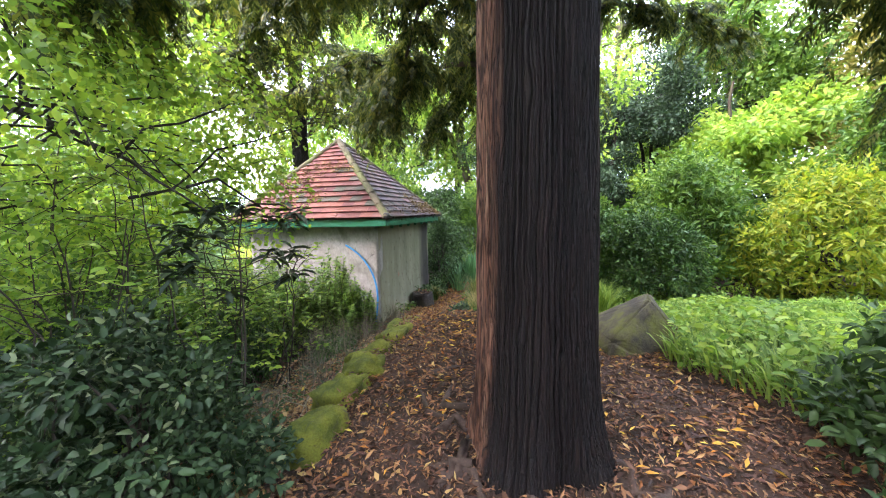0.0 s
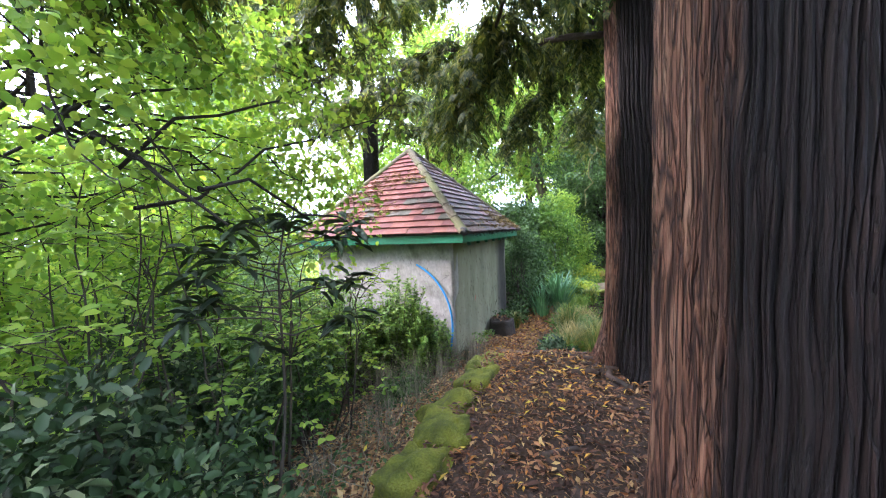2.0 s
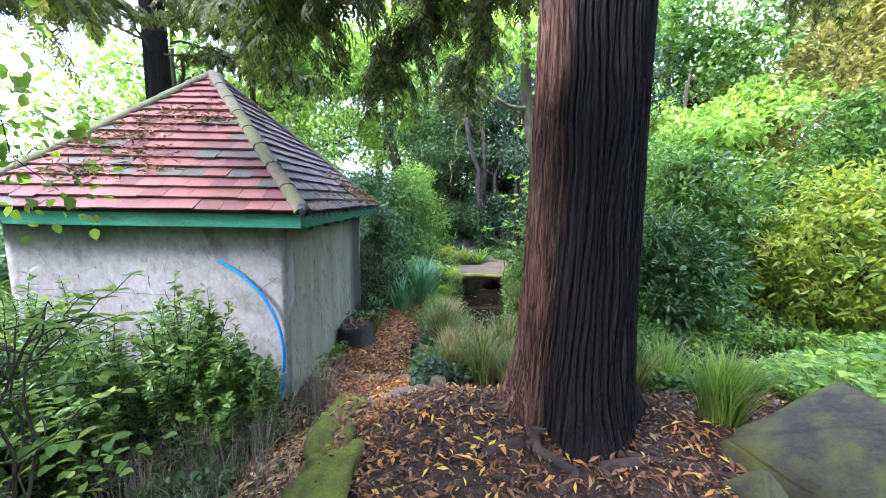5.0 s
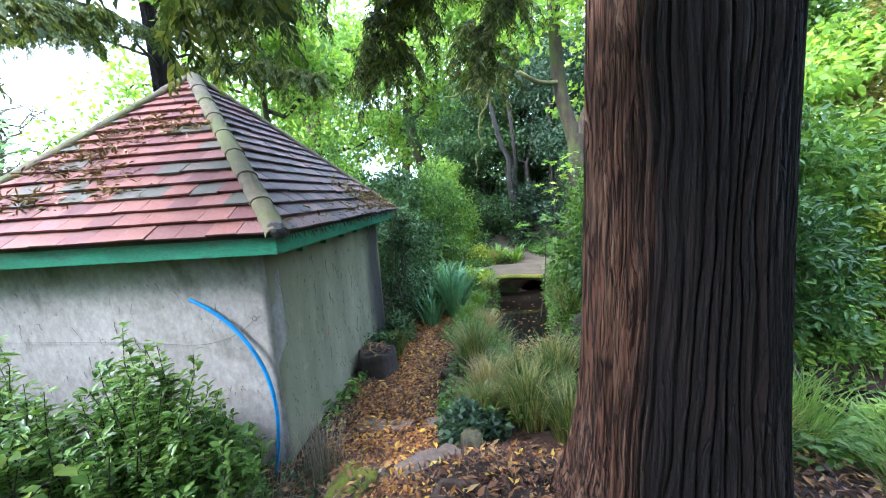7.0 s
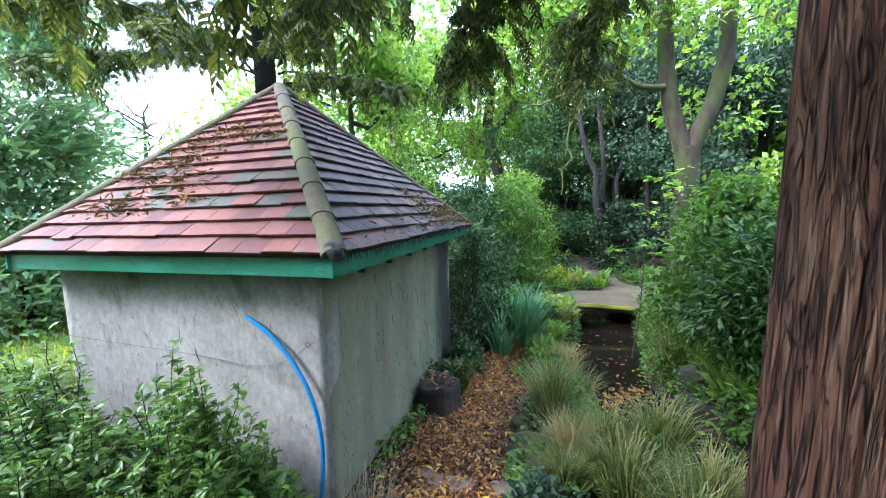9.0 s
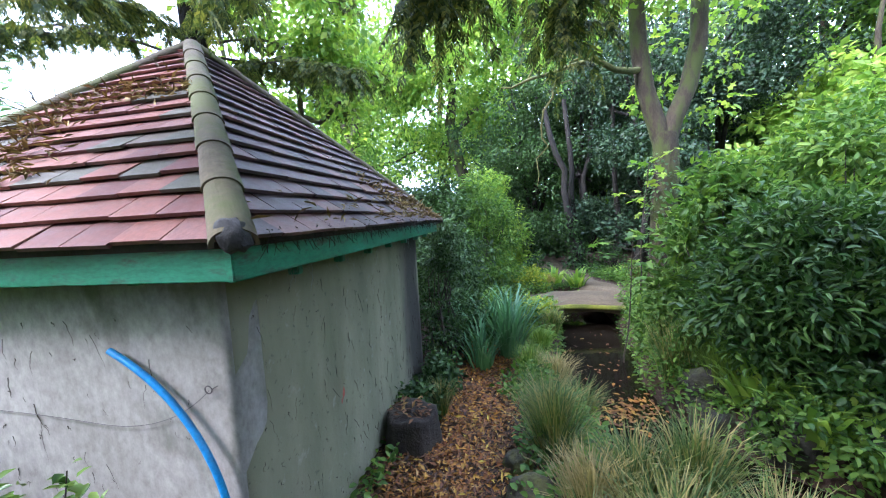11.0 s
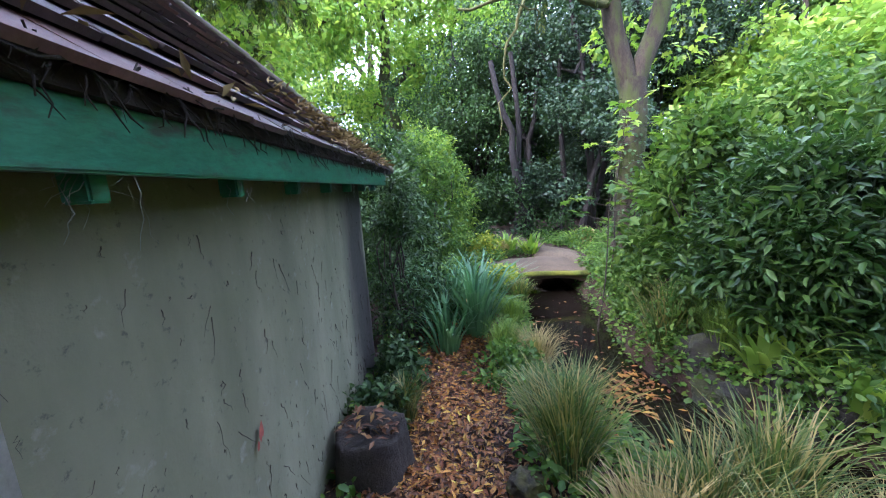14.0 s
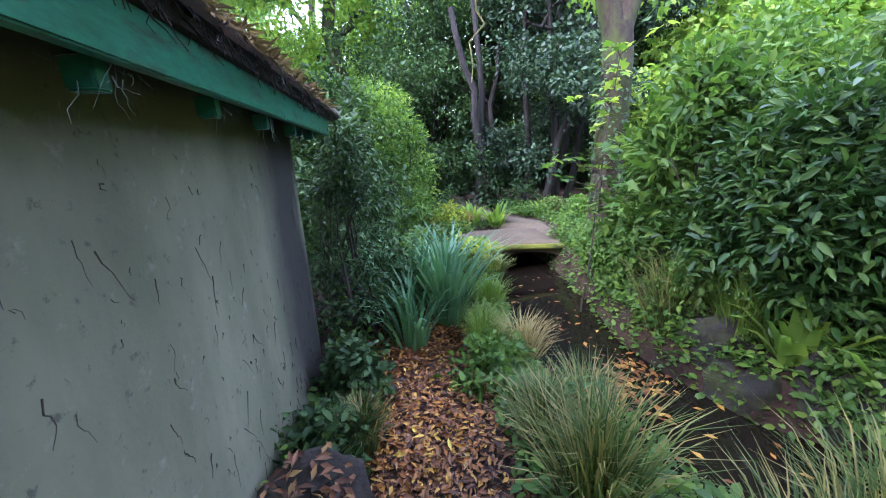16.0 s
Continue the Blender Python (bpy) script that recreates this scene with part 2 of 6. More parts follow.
M["litter"] = leaf_mat("litter", [(0.0, (0.03, 0.014, 0.009)), (0.35, (0.10, 0.043, 0.024)), (0.65, (0.24, 0.11, 0.055)), (0.88, (0.33, 0.17, 0.072)), (1.0, (0.46, 0.31, 0.12))], 0.5, 0.08)
M["wet_litter"] = leaf_mat("wet_litter", [(0.0, (0.09, 0.032, 0.014)), (0.4, (0.22, 0.08, 0.025)), (0.7, (0.36, 0.15, 0.03)), (1.0, (0.55, 0.32, 0.06))], 0.45, 0.1)
M["bark_grey"] = surface("bark_grey", [(0.3, (0.03, 0.022, 0.013)), (0.7, (0.085, 0.062, 0.038))], 5, (2, 2, 0.6), 0.9, 40, 0.9, 0.015, ((0.05, 0.065, 0.01), 2.5, 0.46, 0.58))
M["dark_bark"] = surface("dark_bark", [(0.3, (0.012, 0.010, 0.008)), (0.7, (0.032, 0.026, 0.02))], 5, (2, 2, 0.6), 0.9, 40, 0.7, 0.01)
M["twig"] = surface("twig", [(0.3, (0.03, 0.026, 0.022)), (0.7, (0.09, 0.07, 0.05))], 8, (1, 1, 1), 0.9, 60, 0.5)
M["mossy_twig"] = surface("mossy_twig", [(0.3, (0.07, 0.08, 0.025)), (0.7, (0.18, 0.17, 0.05))], 8, (1, 1, 1), 0.95, 60, 0.5)
M["render"] = surface("render", [(0.25, (0.25, 0.238, 0.215)), (0.5, (0.325, 0.312, 0.286)), (0.75, (0.39, 0.378, 0.35))], 1.6, (1, 1, 0.7), 0.9, 26, 0.22, 0.008, ((0.12, 0.12, 0.095), 3.0, 0.55, 0.74))


def side_wall_mat():
    """Grey-green render, darker than the front wall's, with rain streaks, flaked spots and one black damp streak near
    its far end.
    """
    m, t, p = nodes_of("side_render")
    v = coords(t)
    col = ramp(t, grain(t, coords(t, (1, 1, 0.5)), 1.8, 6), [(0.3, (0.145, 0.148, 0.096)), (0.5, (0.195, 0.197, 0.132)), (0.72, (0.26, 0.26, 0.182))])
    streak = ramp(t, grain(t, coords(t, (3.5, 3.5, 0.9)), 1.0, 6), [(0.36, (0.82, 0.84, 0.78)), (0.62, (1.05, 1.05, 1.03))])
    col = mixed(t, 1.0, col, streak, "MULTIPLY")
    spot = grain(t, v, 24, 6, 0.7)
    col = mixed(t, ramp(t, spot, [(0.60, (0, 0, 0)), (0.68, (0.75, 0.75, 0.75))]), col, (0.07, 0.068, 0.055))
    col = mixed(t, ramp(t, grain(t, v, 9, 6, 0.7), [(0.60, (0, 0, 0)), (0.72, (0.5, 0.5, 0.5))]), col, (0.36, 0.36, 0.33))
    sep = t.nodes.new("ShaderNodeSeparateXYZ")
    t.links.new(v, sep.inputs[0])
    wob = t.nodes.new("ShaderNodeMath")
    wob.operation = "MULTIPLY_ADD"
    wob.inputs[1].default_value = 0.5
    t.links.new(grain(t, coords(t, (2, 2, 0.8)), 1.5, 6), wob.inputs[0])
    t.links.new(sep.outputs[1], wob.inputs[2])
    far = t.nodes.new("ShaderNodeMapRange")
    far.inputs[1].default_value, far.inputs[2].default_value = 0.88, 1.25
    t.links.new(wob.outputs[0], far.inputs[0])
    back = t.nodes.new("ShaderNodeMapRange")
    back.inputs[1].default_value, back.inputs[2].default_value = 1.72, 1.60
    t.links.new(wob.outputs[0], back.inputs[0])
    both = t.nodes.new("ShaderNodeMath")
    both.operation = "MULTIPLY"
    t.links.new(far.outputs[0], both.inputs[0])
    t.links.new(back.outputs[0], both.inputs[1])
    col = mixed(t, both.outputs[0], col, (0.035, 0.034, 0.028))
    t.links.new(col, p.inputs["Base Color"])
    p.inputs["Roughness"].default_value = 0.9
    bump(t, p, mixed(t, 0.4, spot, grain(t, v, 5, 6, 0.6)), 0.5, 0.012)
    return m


M["side_render"] = side_wall_mat()
M["green_paint"] = surface("green_paint", [(0.3, (0.022, 0.15, 0.085)), (0.6, (0.04, 0.25, 0.15)), (0.85, (0.09, 0.36, 0.24))], 3, (1, 1, 3), 0.35, 30, 0.25, 0.004, ((0.045, 0.06, 0.045), 6, 0.52, 0.68))
M["moss"] = surface("moss", [(0.3, (0.05, 0.065, 0.012)), (0.5, (0.19, 0.22, 0.020)), (0.75, (0.38, 0.38, 0.03))], 4, (1, 1, 1), 0.95, 70, 1.0, 0.04, ((0.06, 0.04, 0.025), 4, 0.6, 0.7))
M["stone"] = surface("stone", [(0.3, (0.05, 0.043, 0.03)), (0.6, (0.10, 0.086, 0.06)), (0.85, (0.17, 0.145, 0.105))], 5, (1, 1, 1), 0.95, 38, 0.9, 0.02, ((0.12, 0.125, 0.026), 4.5, 0.42, 0.60))
M["trodden"] = surface("trodden", [(0.3, (0.085, 0.060, 0.034)), (0.6, (0.14, 0.102, 0.06)), (0.85, (0.19, 0.148, 0.09))], 2.5, (1, 1, 1), 0.95, 40, 0.7, 0.015)
M["wet_stone"] = surface("wet_stone", [(0.3, (0.02, 0.018, 0.014)), (0.6, (0.05, 0.045, 0.036)), (0.85, (0.095, 0.088, 0.075))], 6, (1, 1, 1), 0.7, 38, 1.0, 0.03, ((0.06, 0.075, 0.014), 4.5, 0.46, 0.62))
M["slab"] = surface("slab", [(0.3, (0.13, 0.09, 0.066)), (0.6, (0.20, 0.15, 0.115)), (0.85, (0.29, 0.23, 0.185))], 2.5, (1, 1, 1), 0.9, 40, 0.5, 0.01)
M["hip"] = surface("hip", [(0.3, (0.075, 0.062, 0.038)), (0.6, (0.145, 0.118, 0.07)), (0.85, (0.22, 0.175, 0.11))], 4, (1, 1, 1), 0.9, 40, 0.6, 0.01, ((0.085, 0.095, 0.03), 3, 0.46, 0.62))
M["mortar"] = surface("mortar", [(0.3, (0.03, 0.03, 0.032)), (0.7, (0.11, 0.11, 0.11))], 9, (1, 1, 1), 0.95, 50, 0.9, 0.02)
M["blue_pipe"] = surface("blue_pipe", [(0.3, (0.02, 0.22, 0.55)), (0.7, (0.03, 0.33, 0.75))], 4, (1, 1, 1), 0.35, 60, 0.1, 0.002)
M["wire"] = surface("wire", [(0.3, (0.05, 0.045, 0.045)), (0.7, (0.11, 0.10, 0.10))], 9, (1, 1, 1), 0.7, 60, 0.2, 0.002)
M["dark_wood"] = surface("dark_wood", [(0.3, (0.02, 0.017, 0.014)), (0.7, (0.06, 0.045, 0.035))], 6, (1, 1, 1), 0.9, 40, 0.8, 0.02)
M["cobweb"] = surface("cobweb", [(0.3, (0.20, 0.22, 0.21)), (0.7, (0.33, 0.36, 0.35))], 12, (1, 1, 1), 0.95, 60, 0.3, 0.005)
M["red_mark"] = surface("red_mark", [(0.3, (0.30, 0.06, 0.045)), (0.7, (0.45, 0.12, 0.08))], 9, (1, 1, 1), 0.85, 60, 0.3, 0.003)


def ground_mat():
    m, t, p = nodes_of("ground")
    v = coords(t)
    soil = ramp(t, grain(t, v, 2.2, 6), [(0.3, (0.028, 0.016, 0.010)), (0.55, (0.068, 0.038, 0.024)), (0.8, (0.12, 0.068, 0.04))])
    fine = ramp(t, grain(t, v, 55, 8, 0.75), [(0.3, (0.45, 0.45, 0.45)), (0.7, (1.3, 1.25, 1.2))])
    soil = mixed(t, 1.0, soil, fine, "MULTIPLY")
    grass = ramp(t, grain(t, v, 0.6, 6), [(0.3, (0.10, 0.16, 0.03)), (0.7, (0.22, 0.30, 0.05))])
    sep = t.nodes.new("ShaderNodeSeparateXYZ")
    t.links.new(v, sep.inputs[0])
    far = t.nodes.new("ShaderNodeMapRange")
    far.inputs[1].default_value, far.inputs[2].default_value = -6.2, -8.5
    t.links.new(sep.outputs[0], far.inputs[0])
    t.links.new(mixed(t, far.outputs[0], soil, grass), p.inputs["Base Color"])
    p.inputs["Roughness"].default_value = 0.95
    bump(t, p, grain(t, v, 30, 8, 0.7), 0.9, 0.04)
    return m


def bark_mat():
    """Stringy bark: long interlaced fibres over the modelled ridges, dark between them."""
    m, t, p = nodes_of("bark_red")
    def cracks(scale, width):
        """Long braided dark lines: where a stretched noise crosses its middle."""
        off = t.nodes.new("ShaderNodeMath")
        off.operation = "SUBTRACT"
        off.inputs[1].default_value = 0.5
        t.links.new(grain(t, coords(t, scale), 1.0, 2, 0.5, 0.7), off.inputs[0])
        mag = t.nodes.new("ShaderNodeMath")
        mag.operation = "ABSOLUTE"
        t.links.new(off.outputs[0], mag.inputs[0])
        return ramp(t, mag.outputs[0], [(0.0, (0, 0, 0)), (width * 0.4, (0.35, 0.35, 0.35)), (width, (1, 1, 1))])
    wide, thin = cracks((22, 22, 1.7), 0.05), cracks((48, 48, 3.2), 0.07)
    fib = grain(t, coords(t, (120, 120, 6)), 1.0, 5, 0.7, 0.3)
    cord = ramp(t, grain(t, coords(t, (30, 30, 1.5)), 1.0, 4, 0.6, 0.4), [(0.34, (0.17, 0.08, 0.05)), (0.5, (0.25, 0.13, 0.083)), (0.68, (0.35, 0.225, 0.155))])
    col = mixed(t, 1.0, cord, ramp(t, fib, [(0.32, (0.62, 0.60, 0.60)), (0.66, (1.2, 1.18, 1.16))]), "MULTIPLY")
    fur = mixed(t, 1.0, wide, ramp(t, thin, [(0.0, (0.35, 0.35, 0.35)), (1.0, (1, 1, 1))]), "MULTIPLY")
    col = mixed(t, fur, (0.030, 0.014, 0.010), col)
    tone = ramp(t, grain(t, coords(t, (3.0, 3.0, 0.6)), 1.0, 4), [(0.40, (0.75, 0.68, 0.62)), (0.62, (1.1, 1.06, 1.0))])
    col = mixed(t, 1.0, col, tone, "MULTIPLY")
    # one side's shade and damp are painted into the bark, with a ragged edge
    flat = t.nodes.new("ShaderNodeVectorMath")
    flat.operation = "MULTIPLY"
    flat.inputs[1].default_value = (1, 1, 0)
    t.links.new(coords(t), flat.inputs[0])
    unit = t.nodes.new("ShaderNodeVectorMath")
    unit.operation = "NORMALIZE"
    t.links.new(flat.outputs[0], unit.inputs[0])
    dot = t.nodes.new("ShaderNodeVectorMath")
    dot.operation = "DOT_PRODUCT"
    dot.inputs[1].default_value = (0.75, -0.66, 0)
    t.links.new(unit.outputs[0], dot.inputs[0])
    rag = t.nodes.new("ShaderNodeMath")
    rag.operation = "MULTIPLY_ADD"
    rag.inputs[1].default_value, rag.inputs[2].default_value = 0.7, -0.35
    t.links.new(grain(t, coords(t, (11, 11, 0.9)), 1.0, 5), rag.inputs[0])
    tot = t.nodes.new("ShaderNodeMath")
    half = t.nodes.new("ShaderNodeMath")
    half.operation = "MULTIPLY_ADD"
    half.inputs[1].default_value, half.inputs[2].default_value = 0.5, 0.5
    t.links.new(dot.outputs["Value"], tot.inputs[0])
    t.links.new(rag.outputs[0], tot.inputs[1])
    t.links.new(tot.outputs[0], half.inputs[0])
    damp_shade = ramp(t, half.outputs[0], [(0.40, (1.0, 1.0, 1.0)), (0.53, (0.048, 0.036, 0.036))])
    col = mixed(t, 1.0, col, damp_shade, "MULTIPLY")
    t.links.new(col, p.inputs["Base Color"])
    p.inputs["Roughness"].default_value = 0.82
    bump(t, p, mixed(t, 0.25, fur, fib), 0.9, 0.022)
    return m


def tile_mat(darker=False):
    m, t, p = nodes_of("darker_tile" if darker else "clay_tile")
    info = t.nodes.new("ShaderNodeObjectInfo")
    base = ramp(t, info.outputs["Random"], [(0.0, (0.125, 0.052, 0.050)), (0.35, (0.175, 0.072, 0.058)), (0.7, (0.225, 0.092, 0.068)), (0.86, (0.20, 0.10, 0.088)), (0.89, (0.085, 0.085, 0.062)), (1.0, (0.11, 0.10, 0.08))])
    # the right slope's tiles: a darker, greyer range of colours
    if darker:
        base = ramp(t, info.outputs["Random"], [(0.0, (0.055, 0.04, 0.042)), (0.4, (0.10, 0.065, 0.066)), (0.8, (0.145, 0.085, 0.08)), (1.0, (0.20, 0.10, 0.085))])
    v = coords(t)
    patch = ramp(t, grain(t, v, 2.0, 5), [(0.35, (0.72, 0.68, 0.68)), (0.65, (1.1, 1.1, 1.1))])
    fine = ramp(t, grain(t, v, 60, 8, 0.7), [(0.3, (0.7, 0.7, 0.7)), (0.7, (1.15, 1.15, 1.15))])
    col = mixed(t, 1.0, mixed(t, 1.0, base, patch, "MULTIPLY"), fine, "MULTIPLY")
    t.links.new(col, p.inputs["Base Color"])
    t.links.new(ramp(t, grain(t, v, 7, 5), [(0.3, (0.5, 0.5, 0.5)), (0.7, (0.75, 0.75, 0.75))]), p.inputs["Roughness"])
    p.inputs["Specular IOR Level"].default_value = 0.5 if darker else 0.25
    bump(t, p, grain(t, v, 60, 8, 0.7), 0.35, 0.006)
    return m


def water_mat():
    m, t, p = nodes_of("pond_water")
    p.inputs["Base Color"].default_value = (0.012, 0.009, 0.006, 1)
    p.inputs["Roughness"].default_value = 0.06
    p.inputs["IOR"].default_value = 1.33
    bump(t, p, grain(t, coords(t), 6, 3), 0.06, 0.02)
    return m


M["ground"], M["tile"], M["water"], M["right_tile"], M["bark_red"] = ground_mat(), tile_mat(), water_mat(), tile_mat(True), bark_mat()

# ---- ground, stream, path ----
STREAM = np.array([(-0.45, 12.3), (-0.45, 11.4), (-0.58, 10.3), (-0.80, 9.4), (-0.75, 8.75), (-0.50, 8.05), (0.1, 7.45), (0.9, 7.15), (2.4, 7.2)])
FARPATH = np.array([(-2.1, 5.6), (-2.15, 7.2), (-2.05, 8.4), (-1.95, 9.4), (-2.0, 10.2)])
BACKPATH = np.array([(-1.35, 11.8), (-1.1, 11.85), (-0.3, 11.9), (0.1, 12.35), (0.1, 12.9), (-0.2, 13.6), (-0.45, 15.0), (-0.55, 17.0), (-0.2, 20.0)])


def distance_to(line, x, y):
    best = np.full(np.shape(x), 1e9)
    for (ax, ay), (bx, by) in zip(line[:-1], line[1:]):
        dx, dy = bx - ax, by - ay
        t = np.clip(((x - ax) * dx + (y - ay) * dy) / (dx * dx + dy * dy), 0, 1)
        best = np.minimum(best, np.hypot(x - ax - t * dx, y - ay - t * dy))
    return best


def ground_z(x, y):
    x, y = np.asarray(x, float), np.asarray(y, float)
    z = 0.30 + 0 * x
    mound = smooth(-2.7, -1.3, x) * (1 - smooth(5.7, 6.9, y)) * (1 - smooth(1.2, 3.0, x))
    z = z + mound * (0.28 + 0.17 * smooth(3.0, 5.0, y))
    z = z - 0.22 * (1 - smooth(-3.2, -2.5, x)) * (1 - smooth(5.8, 6.6, y))
    z = z + 0.28 * smooth(0.8, 2.2, x) * (1 - smooth(6.6, 8.0, y))
    z = z + 0.35 * smooth(-0.1, 0.5, x) * smooth(7.8, 8.6, y) * (1 - smooth(10.0, 11.2, y))
    z = z - 0.12 * smooth(7.0, 8.2, y) * (1 - smooth(9.0, 10.5, y)) * (1 - smooth(-1.5, -0.9, x))
    z = z + 0.12 * smooth(9.5, 11.3, y)
    z = z + 0.04 * crumple(x, y, 1.1) + 0.015 * crumple(x, y, 5.0)
    bed = 1 - smooth(0.34, 0.56, distance_to(STREAM, x, y))
    return z * (1 - bed) - 0.25 * bed


def axis(lo, hi, step, far):
    near = np.arange(lo, hi + step, step)
    out = step * 1.35 ** np.arange(1, 26)
    out = np.cumsum(out)
    out = out[out < far]
    return np.concatenate([lo - out[::-1], near, hi + out])


gx, gy = axis(-8, 6, 0.09, 260), axis(-2, 18, 0.09, 260)
X, Y = np.meshgrid(gx, gy, indexing="ij")
i, j = np.meshgrid(np.arange(len(gx) - 1), np.arange(len(gy) - 1), indexing="ij")
nY = len(gy)
quads = np.stack([i * nY + j, (i + 1) * nY + j, (i + 1) * nY + j + 1, i * nY + j + 1], -1).reshape(-1, 4)
ground = new("ground", mesh("ground", np.stack([X, Y, ground_z(X, Y)], -1).reshape(-1, 3), quads, M["ground"], True))
tagged(ground, "dark leaf-strewn garden earth with roots and a stream bed", "ground", kind="structure")

WATER_Z = 0.07
wx, wy = np.meshgrid(np.linspace(-2.0, 2.6, 40), np.linspace(6.2, 16, 60), indexing="ij")
i, j = np.meshgrid(np.arange(39), np.arange(59), indexing="ij")
quads = np.stack([i * 60 + j, (i + 1) * 60 + j, (i + 1) * 60 + j + 1, i * 60 + j + 1], -1).reshape(-1, 4)
water = new("water", mesh("water", np.stack([wx, wy, WATER_Z + 0 * wx], -1).reshape(-1, 3), quads, M["water"], True))
tagged(water, "dark still stream water with floating autumn leaves", "water", kind="structure")


def back_path():
    g = np.linspace(0, 1, 70)
    seg = np.concatenate([[0], np.cumsum(np.hypot(*np.diff(BACKPATH, axis=0).T))])
    px, py = np.interp(g * seg[-1], seg, BACKPATH[:, 0]), np.interp(g * seg[-1], seg, BACKPATH[:, 1])
    tx, ty = np.gradient(px), np.gradient(py)
    n = np.hypot(tx, ty)
    v, f = [], []
    for k in range(70):
        for s in np.linspace(-1, 1, 9):
            w = 0.36 + 0.06 * math.sin(k * 0.9) + 0.04 * math.sin(k * 2.3 + s)
            x, y = px[k] - ty[k] / n[k] * w * s, py[k] + tx[k] / n[k] * w * s
            z = max(float(ground_z(x, y)), 0.36) + 0.045 - 0.06 * s ** 4
            v.append((x, y, z))
    for k in range(69):
        for s in range(8):
            f.append((k * 9 + s, (k + 1) * 9 + s, (k + 1) * 9 + s + 1, k * 9 + s + 1))
    ob = new("path", mesh("path", v, np.array(f), M["trodden"], True))
    tagged(ob, "pale trodden earth path winding into the wood", "path", kind="structure")


back_path()


def bridge():
    """Low arched slab over the stream with mossy edge."""
    top = thing("footbridge", (-0.47, 11.85, 0), "low arched stone footbridge with a mossy edge over the stream", "bridge")
    v, f = [], []
    n = 20
    for k in range(n + 1):
        s = k / n * 2 - 1
        x = s * 0.85
        zt = 0.47 - 0.06 * s * s + 0.006 * math.sin(9 * s)
        zb = 0.35 - 0.30 * abs(s) ** 2.6
        for y, dz in ((-0.55, -0.02), (-0.50, 0.0), (0.5, 0.0), (0.55, -0.02)):
            v.append((x, y, zt + dz))
        v += [(x, 0.55, zb), (x, -0.55, zb)]
    for k in range(n):
        for q in range(6):
            f.append((k * 6 + q, k * 6 + (q + 1) % 6, (k + 1) * 6 + (q + 1) % 6, (k + 1) * 6 + q))
    part("deck", mesh("deck", v, np.array(f), M["trodden"]), top, "pale sandy stone deck")
    pts = [(s * 0.86, -0.57, 0.435 - 0.06 * s * s) for s in np.linspace(-1, 1, 16)]
    mv, mf = tube(pts, 0.035, 8)
    mv = mv + 0.012 * np.sin(mv[:, [1, 2, 0]] * 60)
    part("edge_moss", mesh("edge_moss", mv, mf, M["moss"], True), top, "yellow-green moss along the stone edge")


bridge()

# ---- the rendered hut with its hipped tile roof ----
HX0, HX1, HY0, HY1 = -5.20, -2.50, 6.30, 9.52      # eaves
EAVE, APEX = 1.955, 3.42
FASCIA = 0.105
OVER = 0.20
APX, APY = -4.06, (HY0 + HY1) / 2
MIDX = (HX0 + HX1) / 2
hut = thing("garden_hut", (APX, APY, 0.0), "small grey rendered hut with red tiled roof and green fascia", "hut")
ORIGIN = Vector((APX, APY, 0.0))


def hut_part(name, me, parent=None, label=""):
    ob = part(name, me, parent or hut, label)
    return ob


def shifted(v):
    return np.asarray(v, float) - np.array(ORIGIN)


def hut_wall(name, ax, ay, bx, by, mat="render", thick=0.16):
    """A rendered wall from a to b, uneven as hand-laid render is."""
    n, m = 40, 24
    d = np.array([bx - ax, by - ay])
    ln = np.hypot(*d)
    d /= ln
    out = np.array([d[1], -d[0]])
    v, f = [], []
    for side in (0, 1):
        for k in range(n + 1):
            for q in range(m + 1):
                s, z = k / n * ln, -0.45 + q / m * (EAVE - 0.02 + 0.45)
                bulge = 0.007 * float(crumple(s, z, 1.6, ax)) * (1 if side == 0 else 0) * min(1, k / 12, (n - k) / 12)
                off = bulge - side * thick
                v.append((ax + d[0] * s + out[0] * off, ay + d[1] * s + out[1] * off, z))
    w = (n + 1) * (m + 1)
    for k in range(n):
        for q in range(m):
            a = k * (m + 1) + q
            f.append((a, a + m + 1, a + m + 2, a + 1))
            f.append((w + a, w + a + 1, w + a + m + 2, w + a + m + 1))
    for k in range(n):
        a, b = k * (m + 1), k * (m + 1) + m
        f.append((a, w + a, w + a + m + 1, a + m + 1))
        f.append((b, b + m + 1, w + b + m + 1, w + b))
    for q in range(m):
        a, b = q, n * (m + 1) + q
        f.append((a, a + 1, w + a + 1, w + a))
        f.append((b, w + b, w + b + 1, b + 1))
    return hut_part(name, mesh(name, shifted(v), np.array(f), M[mat], False))


WX0, WX1, WY0, WY1 = HX0 + OVER, HX1 - OVER - 0.03, HY0 + OVER, HY1 - OVER
hut_wall("wall", WX0, WY0, WX1, WY0)
hut_wall("wall", WX1, WY0 + 0.003, WX1, WY1, "side_render")
hut_wall("wall", WX1 - 0.003, WY1, WX0, WY1)
hut_wall("wall", WX0, WY1 - 0.003, WX0, WY0 + 0.003)

